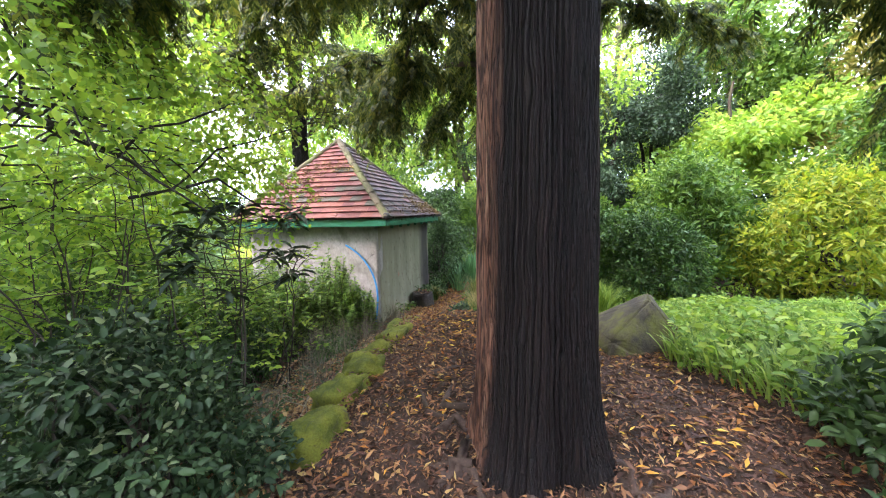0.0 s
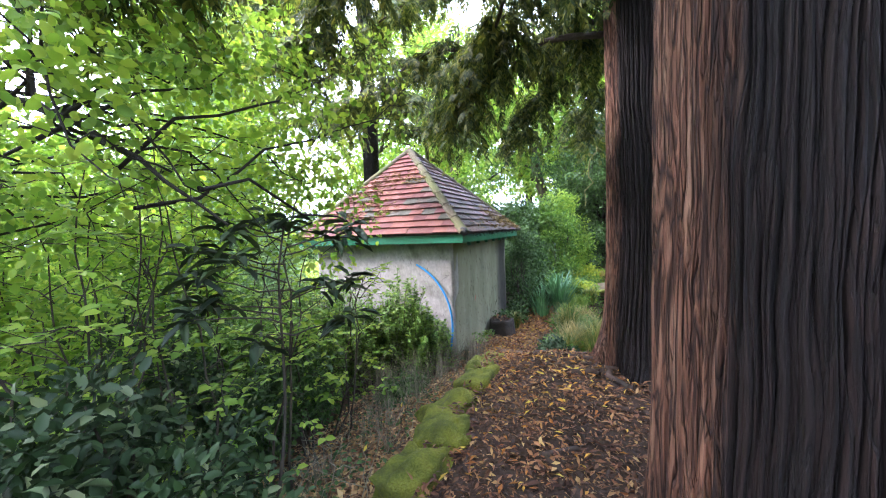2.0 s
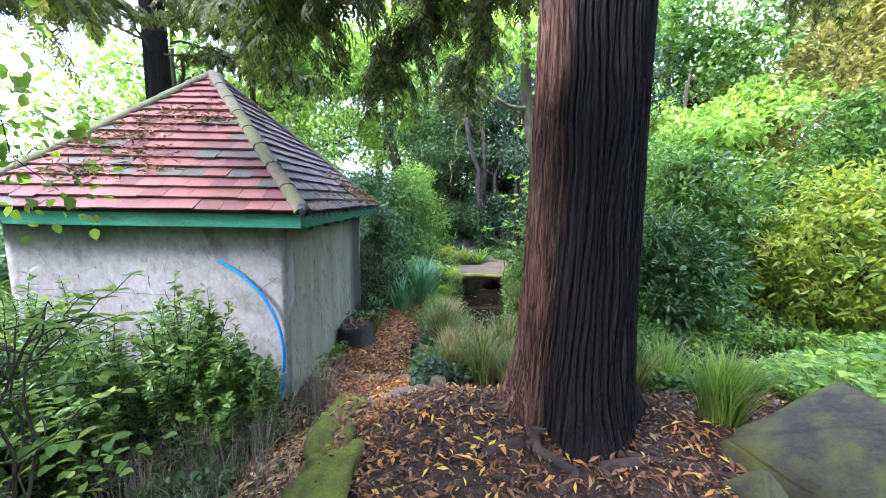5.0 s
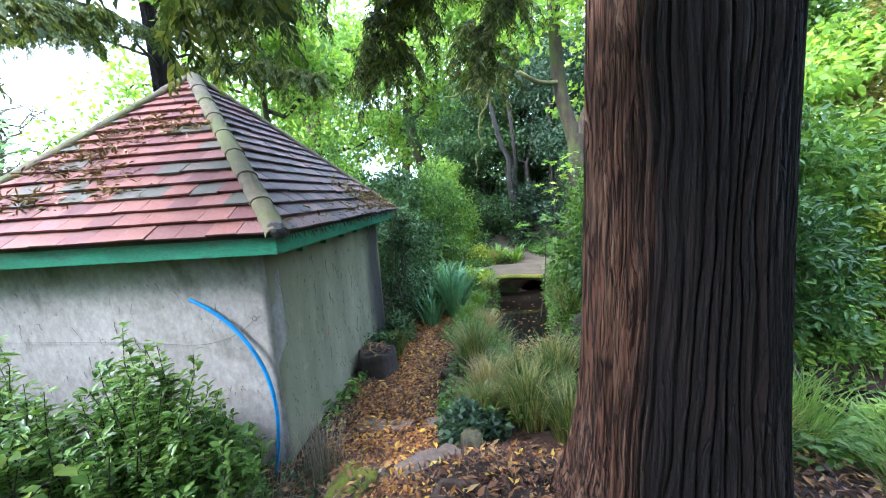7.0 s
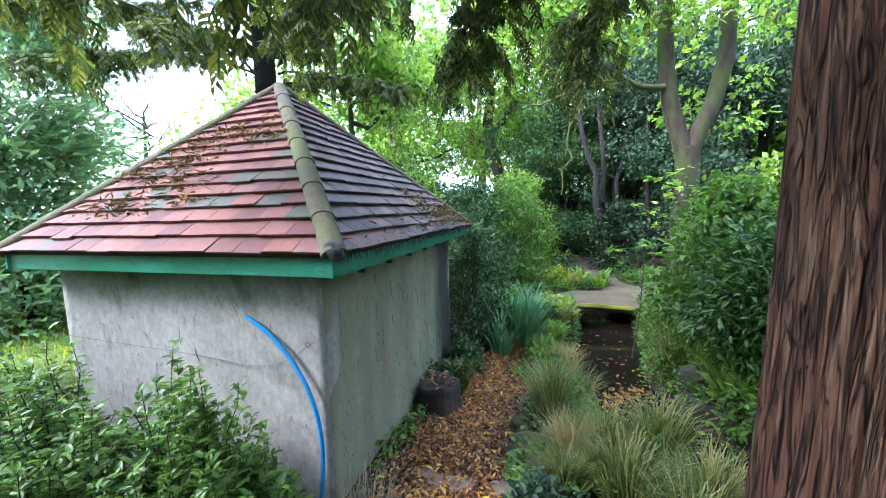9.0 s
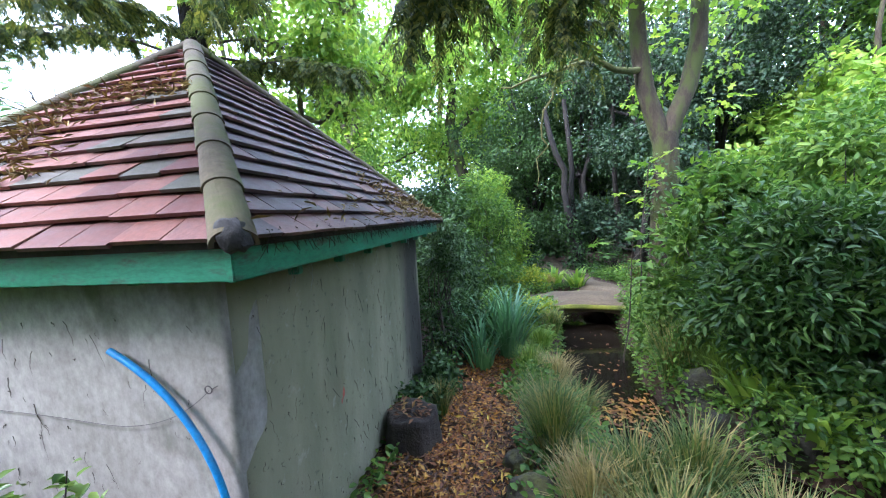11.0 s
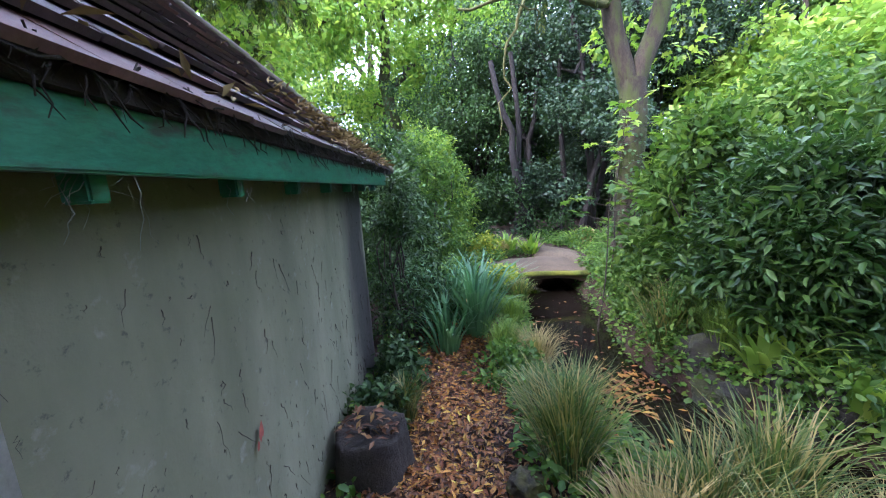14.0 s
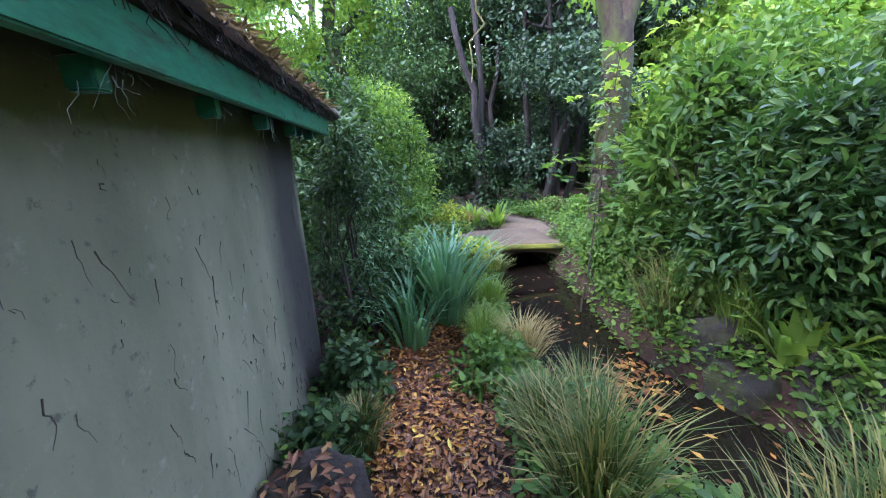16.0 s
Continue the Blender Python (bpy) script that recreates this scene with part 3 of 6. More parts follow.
# fascia boards
for name, x, y, sx, sy in (("fascia", MIDX, HY0 + 0.03, HX1 - HX0 - 0.06, 0.03), ("fascia", HX1 - 0.03, APY, 0.03, HY1 - HY0 - 0.005),
                           ("fascia", MIDX, HY1 - 0.03, HX1 - HX0 - 0.06, 0.03), ("fascia", HX0 + 0.03, APY, 0.03, HY1 - HY0 - 0.005)):
    hut_part(name, bm_mesh(name, box(x - APX, y - APY, EAVE - 0.02 - FASCIA / 2, sx, sy, FASCIA, 0.004), M["green_paint"]), None, "chipped green painted fascia board")
# rafter ends below the fascia
for k in range(7):
    y = HY0 + 0.43 + k * 0.41
    hut_part("rafter_end", bm_mesh("rafter_end", box(HX1 - 0.085 - APX, y - APY, EAVE - FASCIA - 0.035, 0.05, 0.038, 0.055, 0.004), M["green_paint"]), None, "green rafter end hung with cobweb")
for k in range(5):
    x = HX0 + 0.40 + k * 0.46
    hut_part("rafter_end", bm_mesh("rafter_end", box(x - APX, HY0 + 0.085 - APY, EAVE - FASCIA - 0.005, 0.055, 0.075, 0.05, 0.006), M["green_paint"]))
# tilting fillets that close the gap below the first course
for x, y, sx, sy in ((MIDX, HY0 + 0.022, HX1 - HX0 - 0.06, 0.05), (HX1 - 0.022, APY, 0.05, HY1 - HY0 - 0.06), (MIDX, HY1 - 0.022, HX1 - HX0 - 0.06, 0.05), (HX0 + 0.022, APY, 0.05, HY1 - HY0 - 0.06)):
    hut_part("tilting_fillet", bm_mesh("tilting_fillet", box(x - APX, y - APY, EAVE - 0.004, sx, sy, 0.03), M["dark_wood"]))
# soffit under the tiles
hut_part("soffit", bm_mesh("soffit", box(MIDX - APX, 0, EAVE - 0.035, HX1 - HX0 - 0.13, HY1 - HY0 - 0.13, 0.02), M["dark_wood"]))

core = [(HX0 + 0.02 - APX, HY0 + 0.02 - APY, EAVE - 0.01), (HX1 - 0.02 - APX, HY0 + 0.02 - APY, EAVE - 0.01), (HX1 - 0.02 - APX, HY1 - 0.02 - APY, EAVE - 0.01), (HX0 + 0.02 - APX, HY1 - 0.02 - APY, EAVE - 0.01), (0, 0, APEX - 0.035)]
roof = hut_part("roof", mesh("roof", core, [(0, 1, 4), (1, 2, 4), (2, 3, 4), (3, 0, 4), (3, 2, 1, 0)], M["dark_wood"]), None, "dark felt under the roof tiles")

COURSES, TILE_W = 17, 0.19


def clip_to(poly, a, b):
    """Keep the side of the line a-b on which its left lies."""
    def side(p):
        return (b[0] - a[0]) * (p[1] - a[1]) - (b[1] - a[1]) * (p[0] - a[0])
    out = []
    for p, q in zip(poly, poly[1:] + poly[:1]):
        sp, sq = side(p), side(q)
        if sp >= 0:
            out.append(p)
        if (sp >= 0) != (sq >= 0):
            t = sp / (sp - sq)
            out.append((p[0] + t * (q[0] - p[0]), p[1] + t * (q[1] - p[1])))
    return out


def roof_face(ax, ay, bx, by, single, mat="tile"):
    """Lay tiles on the face above the eave a-b; each its own part where they are seen near."""
    g = random.Random(int(ax * 100 + by * 10))
    a, b, top = Vector((ax, ay, EAVE)) - ORIGIN, Vector((bx, by, EAVE)) - ORIGIN, Vector((0, 0, APEX))
    u = (b - a).normalized()
    width = (b - a).length
    foot = (top - a).dot(u)
    v = top - (a + u * foot)
    slope = v.length
    v.normalize()
    n = u.cross(v).normalized()
    gauge = slope / COURSES
    rest_v, rest_f = [], []
    for c in range(COURSES):
        lo, hi = c * gauge, (c + 1) * gauge + 0.03
        shift = 0.5 * TILE_W * (c % 2) + g.uniform(-0.012, 0.012)
        k = -1
        while k * TILE_W + shift < width:
            x0, x1 = k * TILE_W + shift + 0.0015, (k + 1) * TILE_W + shift - 0.0015
            k += 1
            slip = g.uniform(-0.006, 0.006) - (0.02 if g.random() < 0.03 else 0)
            poly = [(x0, lo + slip - 0.02), (x1, lo + slip - 0.02 + g.uniform(-0.003, 0.003)), (x1, hi), (x0, hi)]
            poly = clip_to(poly, (foot, slope), (0, 0))
            if len(poly) > 2:
                poly = clip_to(poly, (width, 0), (foot, slope))
            if len(poly) < 3:
                continue
            tilt, thick, raise_ = g.uniform(0.9, 1.15), 0.016, g.uniform(0, 0.004)
            cen = a + u * sum(p[0] for p in poly) / len(poly) + v * sum(p[1] for p in poly) / len(poly)
            up, dn = [], []
            for px, py in poly:
                h = 0.012 + raise_ + tilt * 0.024 * (1 - (py - lo) / gauge)
                q = a + u * px + v * py - cen
                up.append(q + n * h)
                dn.append(q + n * (h - thick))
            m = len(poly)
            vs = up + dn
            fs = [tuple(range(m)), tuple(range(2 * m - 1, m - 1, -1))] + [(i, i + m, (i + 1) % m + m, (i + 1) % m) for i in range(m)]
            if single:
                me = bpy.data.meshes.new("tile")
                me.from_pydata(vs, [], fs)
                me.materials.append(M[mat])
                part("tile", me, roof).location = cen
            else:
                o = len(rest_v)
                rest_v += [q + cen for q in vs]
                rest_f += [tuple(i + o for i in f) for f in fs]
    if rest_v:
        tagged(part("far_tiles", mesh("far_tiles", rest_v, rest_f, M["tile"]), roof), "red clay tiles of the far slopes", kind="stuff")


roof_face(HX0, HY0, HX1, HY0, True)
roof_face(HX1, HY0, HX1, HY1, True, "right_tile")
roof_face(HX1, HY1, HX0, HY1, False)
roof_face(HX0, HY1, HX0, HY0, False)


def hip_tiles(ax, ay):
    a, top = Vector((ax, ay, EAVE + 0.02)) - ORIGIN, Vector((0, 0, APEX + 0.03))
    d = top - a
    ln = d.length
    d.normalize()
    side = d.cross(Vector((0, 0, 1))).normalized()
    up = side.cross(d).normalized()
    n = 8
    for k in range(n):
        v, f = [], []
        r0, r1 = 0.068, 0.060
        for e, (s, r) in enumerate(((k * ln / n - 0.03, r0), ((k + 1) * ln / n, r1))):
            for q in range(17):
                w = math.pi * (q / 16) * 1.1 - math.pi * 0.05
                for rr in (r, r - 0.014):
                    v.append(a + d * s + side * (math.cos(w) * rr) + up * (math.sin(w) * rr * 0.82 - 0.012))
        for q in range(16):
            i = q * 2
            f += [(i, i + 2, i + 36, i + 34), (i + 1, i + 35, i + 37, i + 3), (i, i + 1, i + 3, i + 2), (i + 34, i + 36, i + 37, i + 35)]
        f += [(0, 34, 35, 1), (32, 33, 67, 66)]
        hut_part("hip_tile", mesh("hip_tile", v, f, M["hip"], False), roof, "mossy half-round hip tile")
    bm = bmesh.new()
    bmesh.ops.create_icosphere(bm, subdivisions=3, radius=0.05)
    for p in bm.verts:
        p.co *= 1 + 0.35 * noise.noise(p.co * 20) + 0.3 * noise.noise(p.co * 60)
    bmesh.ops.transform(bm, matrix=Matrix.Translation(a + up * 0.01 - d * 0.012), verts=bm.verts)
    hut_part("hip_mortar", bm_mesh("hip_mortar", bm, M["mortar"], True), roof, "dark crumbling mortar plug of the hip end")


for q in ((HX1, HY0), (HX0, HY0), (HX1, HY1), (HX0, HY1)):
    hip_tiles(*q)


def tendrils(wall, count, seed):
    """Dead ivy rootlets left on the render: thin crooked dark strokes."""
    g = np.random.default_rng(seed)
    out = []
    for _ in range(count):
        s, z = g.random(), 0.35 + 1.35 * g.random() ** 1.3
        ln = 0.015 + 0.13 * g.random() ** 3.5
        lean = g.normal(0.1, 0.35)
        p = wander((0, 0, 0), (lean * ln, 0, -ln), 6, 0.014, 0, int(g.integers(1e6)))
        if wall == "front":
            q = np.stack([WX0 + 0.1 + s * (WX1 - WX0 - 0.2) + p[:, 0], np.full(6, WY0 - 0.006), z + p[:, 2]], -1)
        else:
            q = np.stack([np.full(6, WX1 + 0.006), WY0 + 0.1 + s * (WY1 - WY0 - 0.2) + p[:, 0], z + p[:, 2]], -1)
        out.append(tube(q, np.linspace(0.0022, 0.0005, 6) * g.uniform(0.4, 1.1), 4))
    v, f = join(out)
    tagged(hut_part("ivy_rootwork", mesh("ivy_rootwork", shifted(v), f, M["twig"])), "dead ivy rootlets clinging to the render", kind="stuff")


tendrils("front", 170, 3)
tendrils("right", 260, 4)


def debris():
    """Moss and dead needles lying on the tiles and along the eave."""
    g = np.random.default_rng(11)
    at, n = [], Vector((0, -1, 1)).normalized()
    slope = math.hypot(APY - HY0, APEX - EAVE)
    for cu, cv, spread, m in ((0.30, 0.55, 0.10, 120), (0.45, 0.60, 0.12, 140), (0.40, 0.30, 0.08, 110), (0.28, 0.18, 0.07, 120), (0.52, 0.20, 0.05, 50), (0.36, 0.42, 0.08, 120), (0.60, 0.55, 0.05, 70), (0.70, 0.75, 0.03, 40), (0.22, 0.35, 0.05, 60)):
        for _ in range(m):
            q, w = g.normal(cu, spread * 0.8), g.normal(cv, spread * 0.45)
            if 0.02 < w < 0.95 and w / 2 < q < 1 - w / 2:
                at.append((HX0 + q * (HX1 - HX0), HY0 + w * (APY - HY0) - 0.03, EAVE + w * (APEX - EAVE) + 0.035))
    for cu, cv, spread, m in ((0.75, 0.10, 0.10, 260), (0.9, 0.04, 0.05, 120), (0.62, 0.2, 0.06, 80), (0.6, 0.02, 0.25, 160)):
        for _ in range(m):
            q, w = g.normal(cu, spread), abs(g.normal(cv, 0.05))
            if 0 <= w < 0.95 and w / 2 < q < 1 - w / 2:
                at.append((HX1 - w * (HX1 - APX) + 0.03, HY0 + q * (HY1 - HY0), EAVE + w * (APEX - EAVE) + 0.035))
    at = np.array(at)
    v, f = scatter(KITE, at, g.normal(0, 1, at.shape) * (1, 1, 0.5), g.normal(0, 0.5, at.shape) + (0, 0, 1), g.uniform(0.04, 0.10, len(at)), g.uniform(0.008, 0.022, len(at)))
    ob = new("roof_debris", mesh("roof_debris", v, f, M["debris"]))
    tagged(ob, "dry needles and moss lying in tufts on the roof tiles", "debris", kind="stuff")


M["debris"] = leaf_mat("debris", three((0.09, 0.06, 0.03), (0.20, 0.145, 0.065), (0.34, 0.26, 0.12)), 0.8, 0.05)
debris()


def cobwebs():
    """Dusty webs from the rafter ends, and strands of needles and moss hanging from the tile edge."""
    g = np.random.default_rng(5)
    out, fringe = [], []
    for k in range(7):
        y = HY0 + 0.43 + k * 0.41
        for _ in range(14):
            a = np.array((HX1 - g.uniform(0.02, 0.1), y + g.uniform(-0.03, 0.03), EAVE - FASCIA - g.uniform(-0.02, 0.05)))
            b = a + (g.uniform(-0.02, 0.02), g.uniform(-0.07, 0.07), -0.11 * g.random() ** 2 - 0.015)
            out.append(tube(wander(a, b, 6, 0.012, 0, int(g.integers(1e6))), np.linspace(0.0011, 0.0004, 6) * g.uniform(0.4, 1.3), 4))
    for k in range(420):
        y = HY0 + 0.1 + (HY1 - HY0 - 0.2) * g.random()
        a = np.array((HX1 + g.uniform(0.0, 0.035), y, EAVE + g.uniform(-0.01, 0.035)))
        b = a + (g.uniform(0.0, 0.03), g.normal(0, 0.035), -g.uniform(0.015, 0.075))
        fringe.append(tube(wander(a, b, 4, 0.012, 0, int(g.integers(1e6))), np.linspace(0.0022, 0.0008, 4) * g.uniform(0.5, 1.6), 3))
    tagged(new("cobweb", mesh("cobweb", *join(out), M["cobweb"])), "dusty grey cobwebs hanging below the green fascia", "cobweb", kind="stuff")
    tagged(new("eave_needles", mesh("eave_needles", *join(fringe), M["dark_wood"])), "dead needles and moss strands hanging from the roof edge", "debris", kind="stuff")


cobwebs()


def curve_thing(name, points, radius, mat, label, category):
    cu = bpy.data.curves.new(name, "CURVE")
    cu.dimensions, cu.bevel_depth, cu.bevel_resolution, cu.resolution_u = "3D", radius, 3, 8
    sp = cu.splines.new("NURBS")
    sp.points.add(len(points) - 1)
    for q, p in zip(sp.points, points):
        q.co = (*p, 1)
    sp.use_endpoint_u, sp.order_u = True, 4
    ob = new(name, cu)
    cu.materials.append(mat)
    return tagged(ob, label, category)


curve_thing("water_pipe", [(-3.26, WY0 - 0.03, 1.54), (-3.08, WY0 - 0.035, 1.45), (-2.89, WY0 - 0.04, 1.25), (-2.77, WY0 - 0.05, 0.98), (-2.74, WY0 - 0.06, 0.70), (-2.77, WY0 - 0.08, 0.45), (-2.83, WY0 - 0.10, 0.15)],
            0.0135, M["blue_pipe"], "bright blue plastic water pipe arching down the rendered wall", "pipe")
curve_thing("wall_wire", [(-5.3, WY0 - 0.012, 1.30), (-4.4, WY0 - 0.014, 1.27), (-3.6, WY0 - 0.014, 1.25), (-3.3, WY0 - 0.014, 1.20), (-3.05, WY0 - 0.014, 1.24), (-2.92, WY0 - 0.014, 1.31), (-2.84, WY0 - 0.014, 1.38)],
            0.0014, M["wire"], "thin rusty wire strung across the rendered wall", "wire")
hook = [(-2.84 + 0.016 * math.cos(a), WY0 - 0.015, 1.385 + 0.016 * math.sin(a)) for a in np.linspace(0, 6.6, 12)]
curve_thing("wall_hook", hook + [(-2.80, WY0 - 0.012, 1.40)], 0.0022, M["wire"], "bent dark iron wall hook holding a wire", "hook")
v, f = scatter(LEAF, [(WX1 + 0.014, 7.30, 0.92), (WX1 + 0.014, 7.32, 0.93), (WX1 + 0.014, 7.28, 0.90)], [(0, 0.3, 1), (0, 0.1, 1), (0, 0.2, 1)], [(1, 0, 0)] * 3, [0.08, 0.05, 0.04], [0.03, 0.015, 0.02], 0.02)
ob = new("paint_smudge", mesh("paint_smudge", v, f, M["red_mark"]))
tagged(ob, "small smudge of red paint on the rendered wall", "smudge")

# ---- big trees ----
def ring_noise(A, H, around, per_metre, seed):
    """Smooth noise over a stem, 0 to 1: around counts lumps in a turn, per_metre lumps up the stem."""
    g = np.random.default_rng(seed)
    u = (A / (2 * np.pi) * around) % around
    v = (H + 2) * per_metre
    rows = int(v.max()) + 3
    lat = g.random((around, rows))
    i, j = np.floor(u).astype(int), np.floor(v).astype(int)
    fu, fv = u - i, v - j
    fu, fv = fu * fu * (3 - 2 * fu), fv * fv * (3 - 2 * fv)
    i0, i1 = i % around, (i + 1) % around
    return (lat[i0, j] * (1 - fu) + lat[i1, j] * fu) * (1 - fv) + (lat[i0, j + 1] * (1 - fu) + lat[i1, j + 1] * fu) * fv


def big_trunk(r, height, seed, fine=True):
    """Trunk with flared, buttressed foot and bark in long interlaced strings."""
    n, m = (960, 300) if fine else (160, 90)
    g = np.random.default_rng(seed)
    ang = np.linspace(0, 2 * np.pi, n, endpoint=False)
    k = int(m * 0.75)
    hs = np.concatenate([np.linspace(-0.35, 3.6, k), np.linspace(3.7, height, m - k)])
    ph = g.uniform(0, 6.28, 8)
    A, H = np.meshgrid(ang, hs, indexing="xy")
    up = np.clip(H, 0, None)
    flare = 0.55 * np.exp(-np.clip(H + 0.15, 0, None) / 0.26) + 0.10 * np.exp(-up / 1.0)
    lobes = 1 + 0.40 * np.sin(4 * A + ph[0]) * np.exp(-up / 0.4) + 0.16 * np.sin(7 * A + ph[1]) * np.exp(-up / 0.7)
    R = r * (1 - 0.016 * up) * (1 + 0.045 * np.sin(2 * A + ph[2] + 0.3 * H) + 0.03 * np.sin(3 * A + ph[3]) + 0.018 * np.sin(9 * A + ph[7] + 0.5 * np.sin(H))) + r * flare * lobes
    tw = A + 0.08 * np.sin(0.9 * H + ph[4]) + 0.11 * (ring_noise(A, H, 9, 1.6, seed + 1) - 0.5) + 0.06 * (ring_noise(A, H, 24, 4.0, seed + 2) - 0.5)
    tw = tw + 0.030 * (ring_noise(A, H, 60, 6.0, seed + 6) - 0.5)
    cord = np.abs(np.sin(30 * tw + 2.2 * ring_noise(A, H, 40, 2.4, seed + 3)))
    strand = np.abs(np.sin(57 * tw + 3.0 * ring_noise(A, H, 70, 3.2, seed + 4)))
    c = ring_noise(A, H, 20, 1.2, seed + 5)
    R = R + 0.026 * (cord ** 0.6 - 0.6) + 0.013 * (strand ** 0.7 - 0.6) * (0.5 + c) + 0.022 * (c - 0.5)
    V = np.stack([R * np.cos(A), R * np.sin(A), H], -1).reshape(-1, 3)
    rows = len(hs)
    i, j = np.meshgrid(np.arange(rows - 1), np.arange(n), indexing="ij")
    k = (j + 1) % n
    F = np.stack([i * n + j, i * n + k, (i + 1) * n + k, (i + 1) * n + j], -1).reshape(-1, 4)
    return V, F


def hanging(points, g, twigs=12, reach=0.62):
    """Drooping tassels along a bough: hanging twigs set with flat sprays."""
    at, along, up, ln = [], [], [], []
    for k, p in enumerate(points):
        s = 0.35 + 0.65 * k / len(points)
        for _ in range(max(4, int(twigs * s))):
            a = g.uniform(0, 6.28)
            out = np.array([math.cos(a), math.sin(a), 0])
            w, drop = 0.10 + 0.34 * g.random() ** 1.2, reach * s * g.uniform(0.35, 1.15)
            for q in np.arange(0.12, 1.0, 0.085):
                at.append(p + out * w * math.sin(q * 1.5) + np.array([0, 0, 0.05 - drop * q ** 1.6]) + g.normal(0, 0.018, 3))
                b = a + g.normal(0, 0.9)
                along.append((math.cos(b) * 0.75, math.sin(b) * 0.75, -0.25 - 0.9 * q + g.normal(0, 0.2)))
                up.append((math.cos(b) + g.normal(0, 0.4), math.sin(b) + g.normal(0, 0.4), 0.7))
                ln.append((0.20 - 0.07 * q) * g.uniform(0.7, 1.25))
    ln = np.array(ln)
    return scatter(FROND, at, along, up, ln, ln * 0.85)


def cypress(place, r, height, seed, boughs, label, crown=None, fine=True):
    tree = thing("cypress_tree", place, label, "tree", "big cypress trunks")
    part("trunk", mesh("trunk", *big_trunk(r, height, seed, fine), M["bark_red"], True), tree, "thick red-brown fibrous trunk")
    g = np.random.default_rng(seed)
    for az, z0, ln, dz in boughs:
        a = radians(az)
        end = np.array([math.sin(a) * ln, math.cos(a) * ln, z0 + dz])
        p = wander((math.sin(a) * r * 0.7, math.cos(a) * r * 0.7, z0), end, 14, 0.18, 0.25, seed * 31 + int(az))
        v, f = tube(p, np.linspace(0.030, 0.006, 14), 6)
        bough = part("bough", mesh("bough", v, f, M["twig"], True), tree)
        part("spray", mesh("spray", *hanging(p[3:], g), M["cypress"]), bough, "drooping olive-green needle sprays")
    if crown:
        lo, hi, w, n = crown
        k = 90
        a, q, h = g.uniform(0, 6.28, k), np.sqrt(g.random(k)), g.random(k)
        c = np.stack([w * (1 - 0.5 * h) * q * np.cos(a), w * (1 - 0.5 * h) * q * np.sin(a), lo + (hi - lo) * h], -1)
        at = c[g.integers(0, k, n)] + g.normal(0, 0.32, (n, 3))
        part("crown", mesh("crown", *scatter(FROND, at, g.normal(0, 0.5, (n, 3)) + (0, 0, -0.6), g.normal(0, 0.6, (n, 3)) + (0, 0, 0.6), g.uniform(0.25, 0.5, n), 0.3), M["cypress"]), tree, "dense dark needle crown")
    return tree


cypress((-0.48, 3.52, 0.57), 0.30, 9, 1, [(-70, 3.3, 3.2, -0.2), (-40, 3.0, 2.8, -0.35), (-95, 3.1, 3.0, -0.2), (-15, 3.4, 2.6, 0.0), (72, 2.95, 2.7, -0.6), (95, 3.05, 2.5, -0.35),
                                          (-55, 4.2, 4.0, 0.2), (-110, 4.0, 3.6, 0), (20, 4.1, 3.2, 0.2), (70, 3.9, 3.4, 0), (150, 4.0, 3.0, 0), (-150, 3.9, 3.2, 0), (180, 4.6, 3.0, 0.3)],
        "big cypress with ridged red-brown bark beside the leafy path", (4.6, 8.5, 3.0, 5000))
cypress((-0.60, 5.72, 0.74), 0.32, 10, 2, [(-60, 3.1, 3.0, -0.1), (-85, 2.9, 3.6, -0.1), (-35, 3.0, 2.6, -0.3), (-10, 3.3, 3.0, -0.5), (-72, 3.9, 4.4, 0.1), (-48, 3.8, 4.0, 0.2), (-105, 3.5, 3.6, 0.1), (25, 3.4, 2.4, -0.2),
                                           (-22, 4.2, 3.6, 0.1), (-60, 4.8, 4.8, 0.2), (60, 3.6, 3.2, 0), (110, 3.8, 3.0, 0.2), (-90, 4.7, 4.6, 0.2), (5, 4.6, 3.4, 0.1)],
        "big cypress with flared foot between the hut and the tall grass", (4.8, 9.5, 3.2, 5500))


